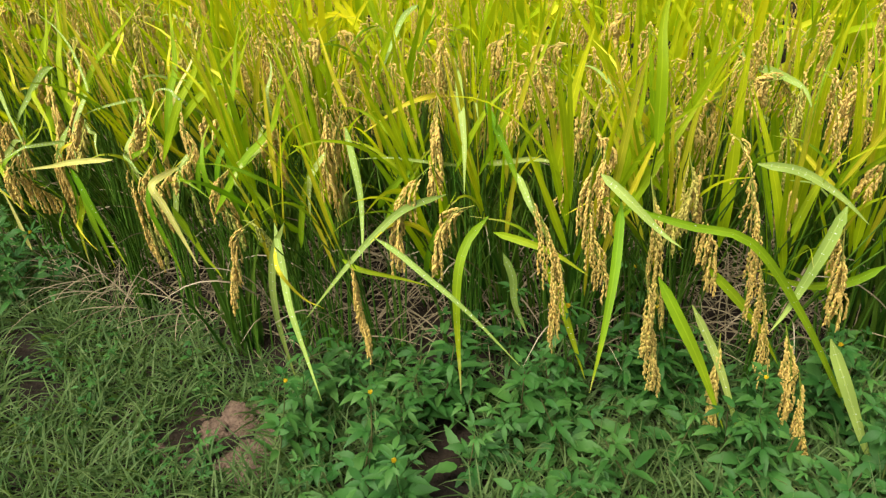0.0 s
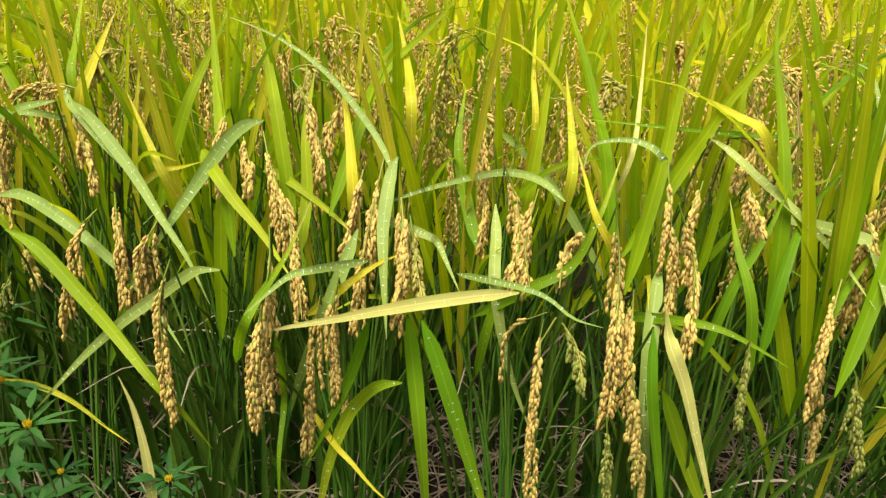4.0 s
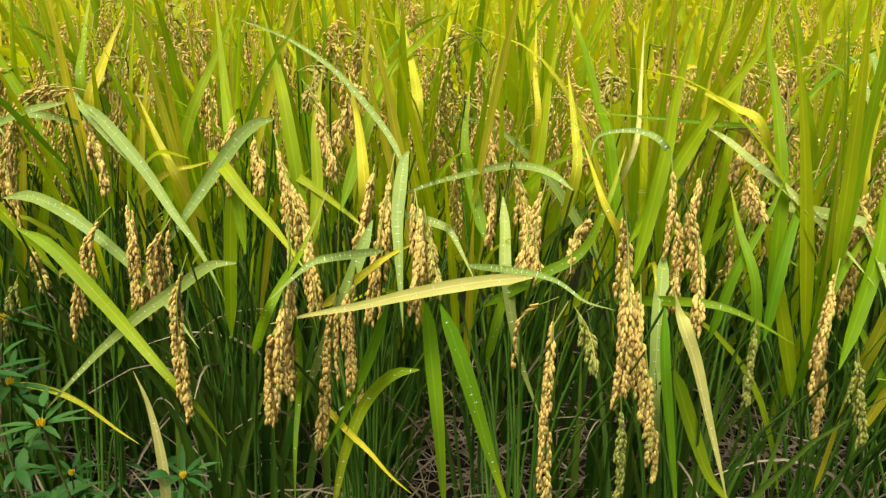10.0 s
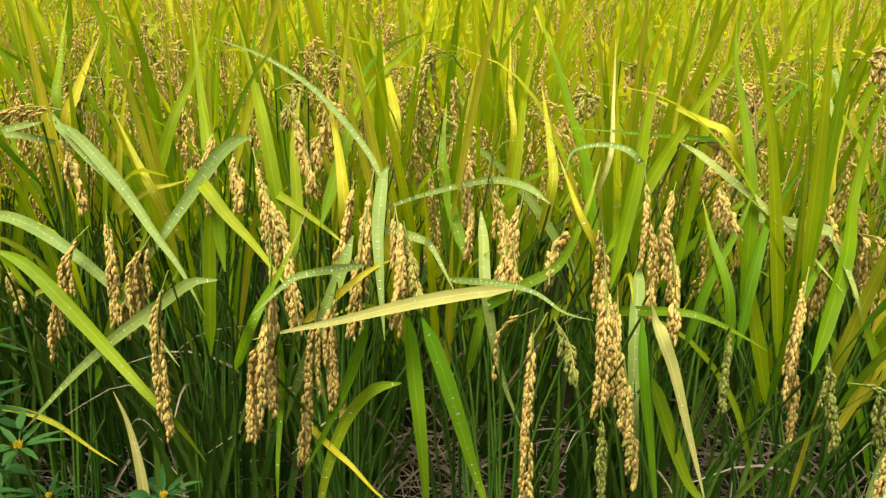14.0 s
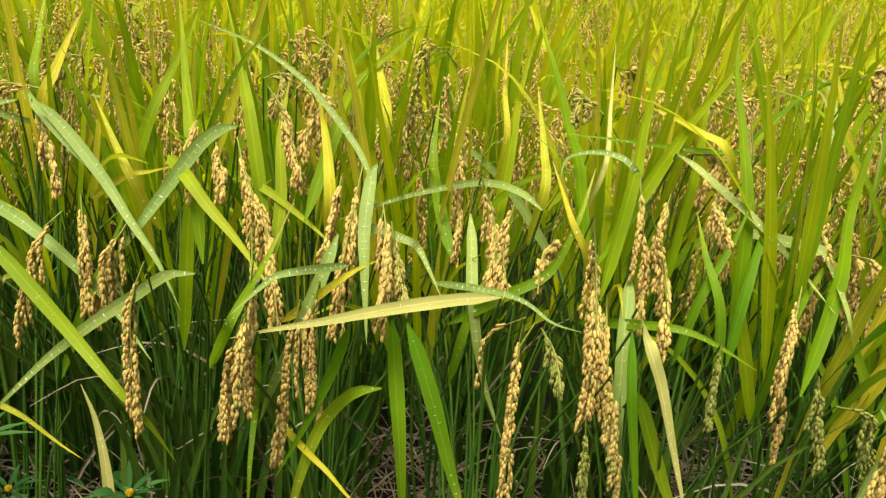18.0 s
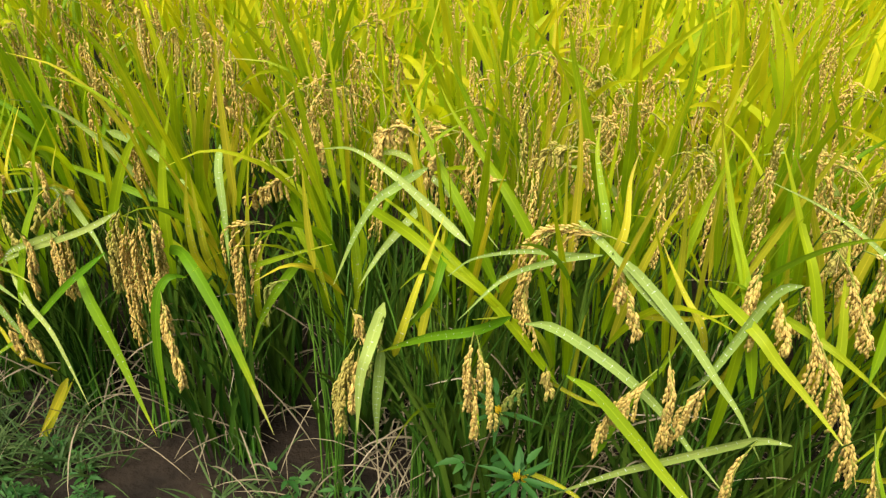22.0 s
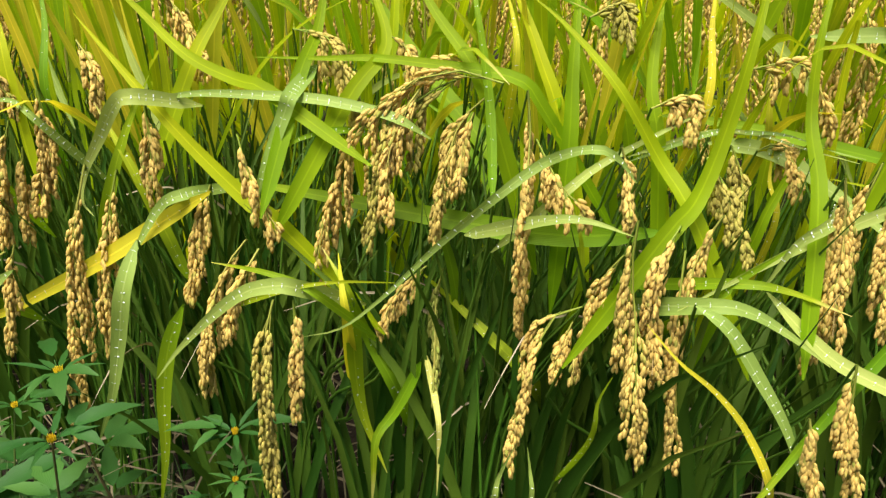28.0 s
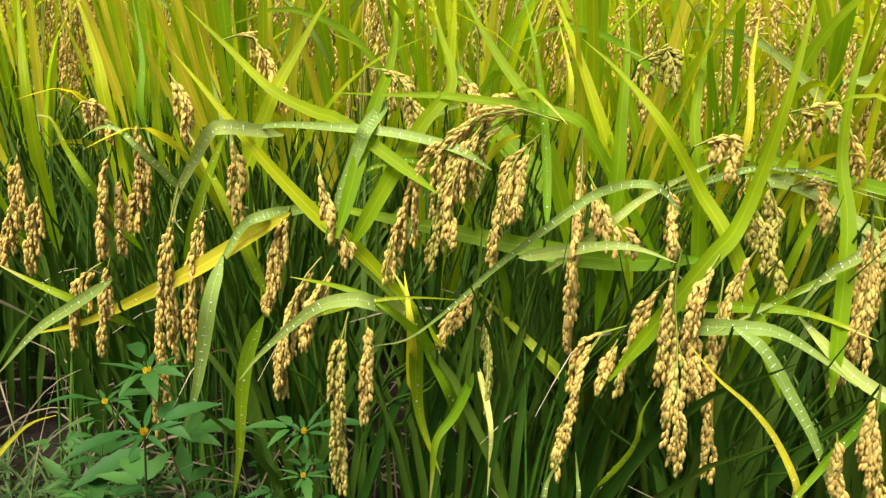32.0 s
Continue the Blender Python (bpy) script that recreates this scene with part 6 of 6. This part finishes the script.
for k in range(34):
    x = r.uniform(-2.0, -1.1)
    place_herb(int(r.choice((0, 2, 4))), x, edge(x) - 0.03 - abs(r.normal(0, 0.12)), r, r.uniform(0.35, 0.7))
for k in range(34):
    x = r.uniform(-1.0, -0.2)
    place_herb(int(r.choice((2, 4, 4))), x, edge(x) - r.uniform(0.03, 0.38), r, r.uniform(0.35, 0.6))
for k in range(9):
    x = r.uniform(-2.42, -2.12)
    place_herb(int(r.choice((0, 0, 2))), x, edge(x) + r.uniform(-0.07, 0.02), r, r.uniform(0.7, 0.95))
for k in range(10):
    x = r.uniform(-1.22, -0.93)
    place_herb(int(r.choice((0, 0, 2))), x, edge(x) + r.uniform(-0.10, 0.0), r, r.uniform(0.85, 1.1))
# tall flowering herbs among the stems at the field's edge: x, distance from the edge, height
for x, d, tall in ((-2.27, -0.03, 0.23), (-2.32, -0.03, 0.20), (-2.26, -0.04, 0.14), (-2.19, 0.0, 0.26), (-2.16, -0.05, 0.17), (-2.10, -0.02, 0.21),
                   (-1.03, 0.0, 0.30), (-1.06, 0.01, 0.27), (-0.98, 0.02, 0.26), (-0.94, -0.03, 0.24), (-1.08, -0.05, 0.17), (-0.99, -0.06, 0.18), (-0.88, -0.03, 0.20)):
    place_herb(5 if x < -1.5 else 6, x, edge(x) + d, r, tall / 0.24)


def bank_grass():
    r = np.random.default_rng(51)
    n = 40000
    x = r.uniform(-3.6, 1.2, n)
    d = r.uniform(0.0, 1.0, n) * 0.72 - 0.12
    keep = np.array([noise.noise((a * 3.5, b * 3.5, 7)) > -0.3 for a, b in zip(x, d)])
    bare = ((x + 0.29) / 0.12) ** 2 + ((edge(x) - d - 0.99) / 0.11) ** 2 < r.uniform(0.4, 1.3, n)
    keep &= ~bare & ~((x > -1.95) & (x < -1.3) & (d < 0.02) & (r.random(n) < 0.6)) & (r.random(n) < np.clip(0.35 + (d + 0.12) * 4, 0, 1))
    x, d = x[keep], d[keep]
    y = edge(x) - 0.02 - d
    base = np.stack([x, y, ground_height(x, y)], -1)
    n = len(x)
    h = Heap()
    many_blades(h, base, r.uniform(0, 6.28, n), r.uniform(0.1, 1.1, n), r.uniform(0.03, 0.12, n), r.uniform(0.2, 1.6, n), r.uniform(0.002, 0.005, n), 6, r)
    tagged(new("grass", h.mesh("grass", M_GRASS)), "short dull-green grass on the earth bank", "grass", kind="stuff")


bank_grass()


def clod(r, size):
    bm = bmesh.new()
    bmesh.ops.create_icosphere(bm, subdivisions=4, radius=size)
    seed = r.uniform(0, 50)
    for v in bm.verts:
        p = v.co / size
        v.co *= 1 + 0.35 * noise.noise(p * 1.3 + Vector((seed, 0, 0))) + 0.22 * noise.noise(p * 4 + Vector((0, seed, 0))) + 0.12 * noise.noise(p * 11)
        v.co.z *= 0.75
    me = bpy.data.meshes.new("clod")
    bm.to_mesh(me)
    bm.free()
    me.polygons.foreach_set("use_smooth", np.ones(len(me.polygons), dtype=bool))
    me.materials.append(M_CLOD)
    return me


r = np.random.default_rng(61)
clods = [clod(r, 1.0) for k in range(4)]
for k in range(34):
    x, y = -0.27 + r.normal(0, 0.075), 0.96 + r.normal(0, 0.06)
    ob = new("clod", clods[k % 4])
    s = 0.009 + 0.030 * r.random() ** 1.7
    ob.matrix_basis = pose(x, y, ground_at(x, y) - s * 0.22, 0, 0, r.uniform(0, 360)) @ Matrix.Scale(s, 4)
    tagged(ob, "crumbly reddish-brown lump of dry earth on the bank", "clod", "clods of earth on the bank")


def treeline():
    """A dark belt of trees far behind the field."""
    r = np.random.default_rng(71)
    n = 5000
    a = r.uniform(-1.3, 1.3, n)
    z = r.uniform(0, 1, n) ** 0.8 * (5 + 2.5 * np.sin(a * 9) + r.normal(0, 0.8, n))
    base = np.stack([70 * np.sin(a) + r.normal(0, 2, n), 70 * np.cos(a) + r.normal(0, 2, n), np.maximum(z, 0)], -1)
    h = Heap()
    many_blades(h, base, r.uniform(0, 6.28, n), r.uniform(0.2, 1.6, n), r.uniform(0.8, 1.8, n), r.uniform(0, 1, n), r.uniform(0.5, 1.1, n), 4, r)
    tagged(new("backdrop", h.mesh("backdrop", M_FAR)), "dark green belt of distant trees behind the field", "trees", kind="structure")


treeline()
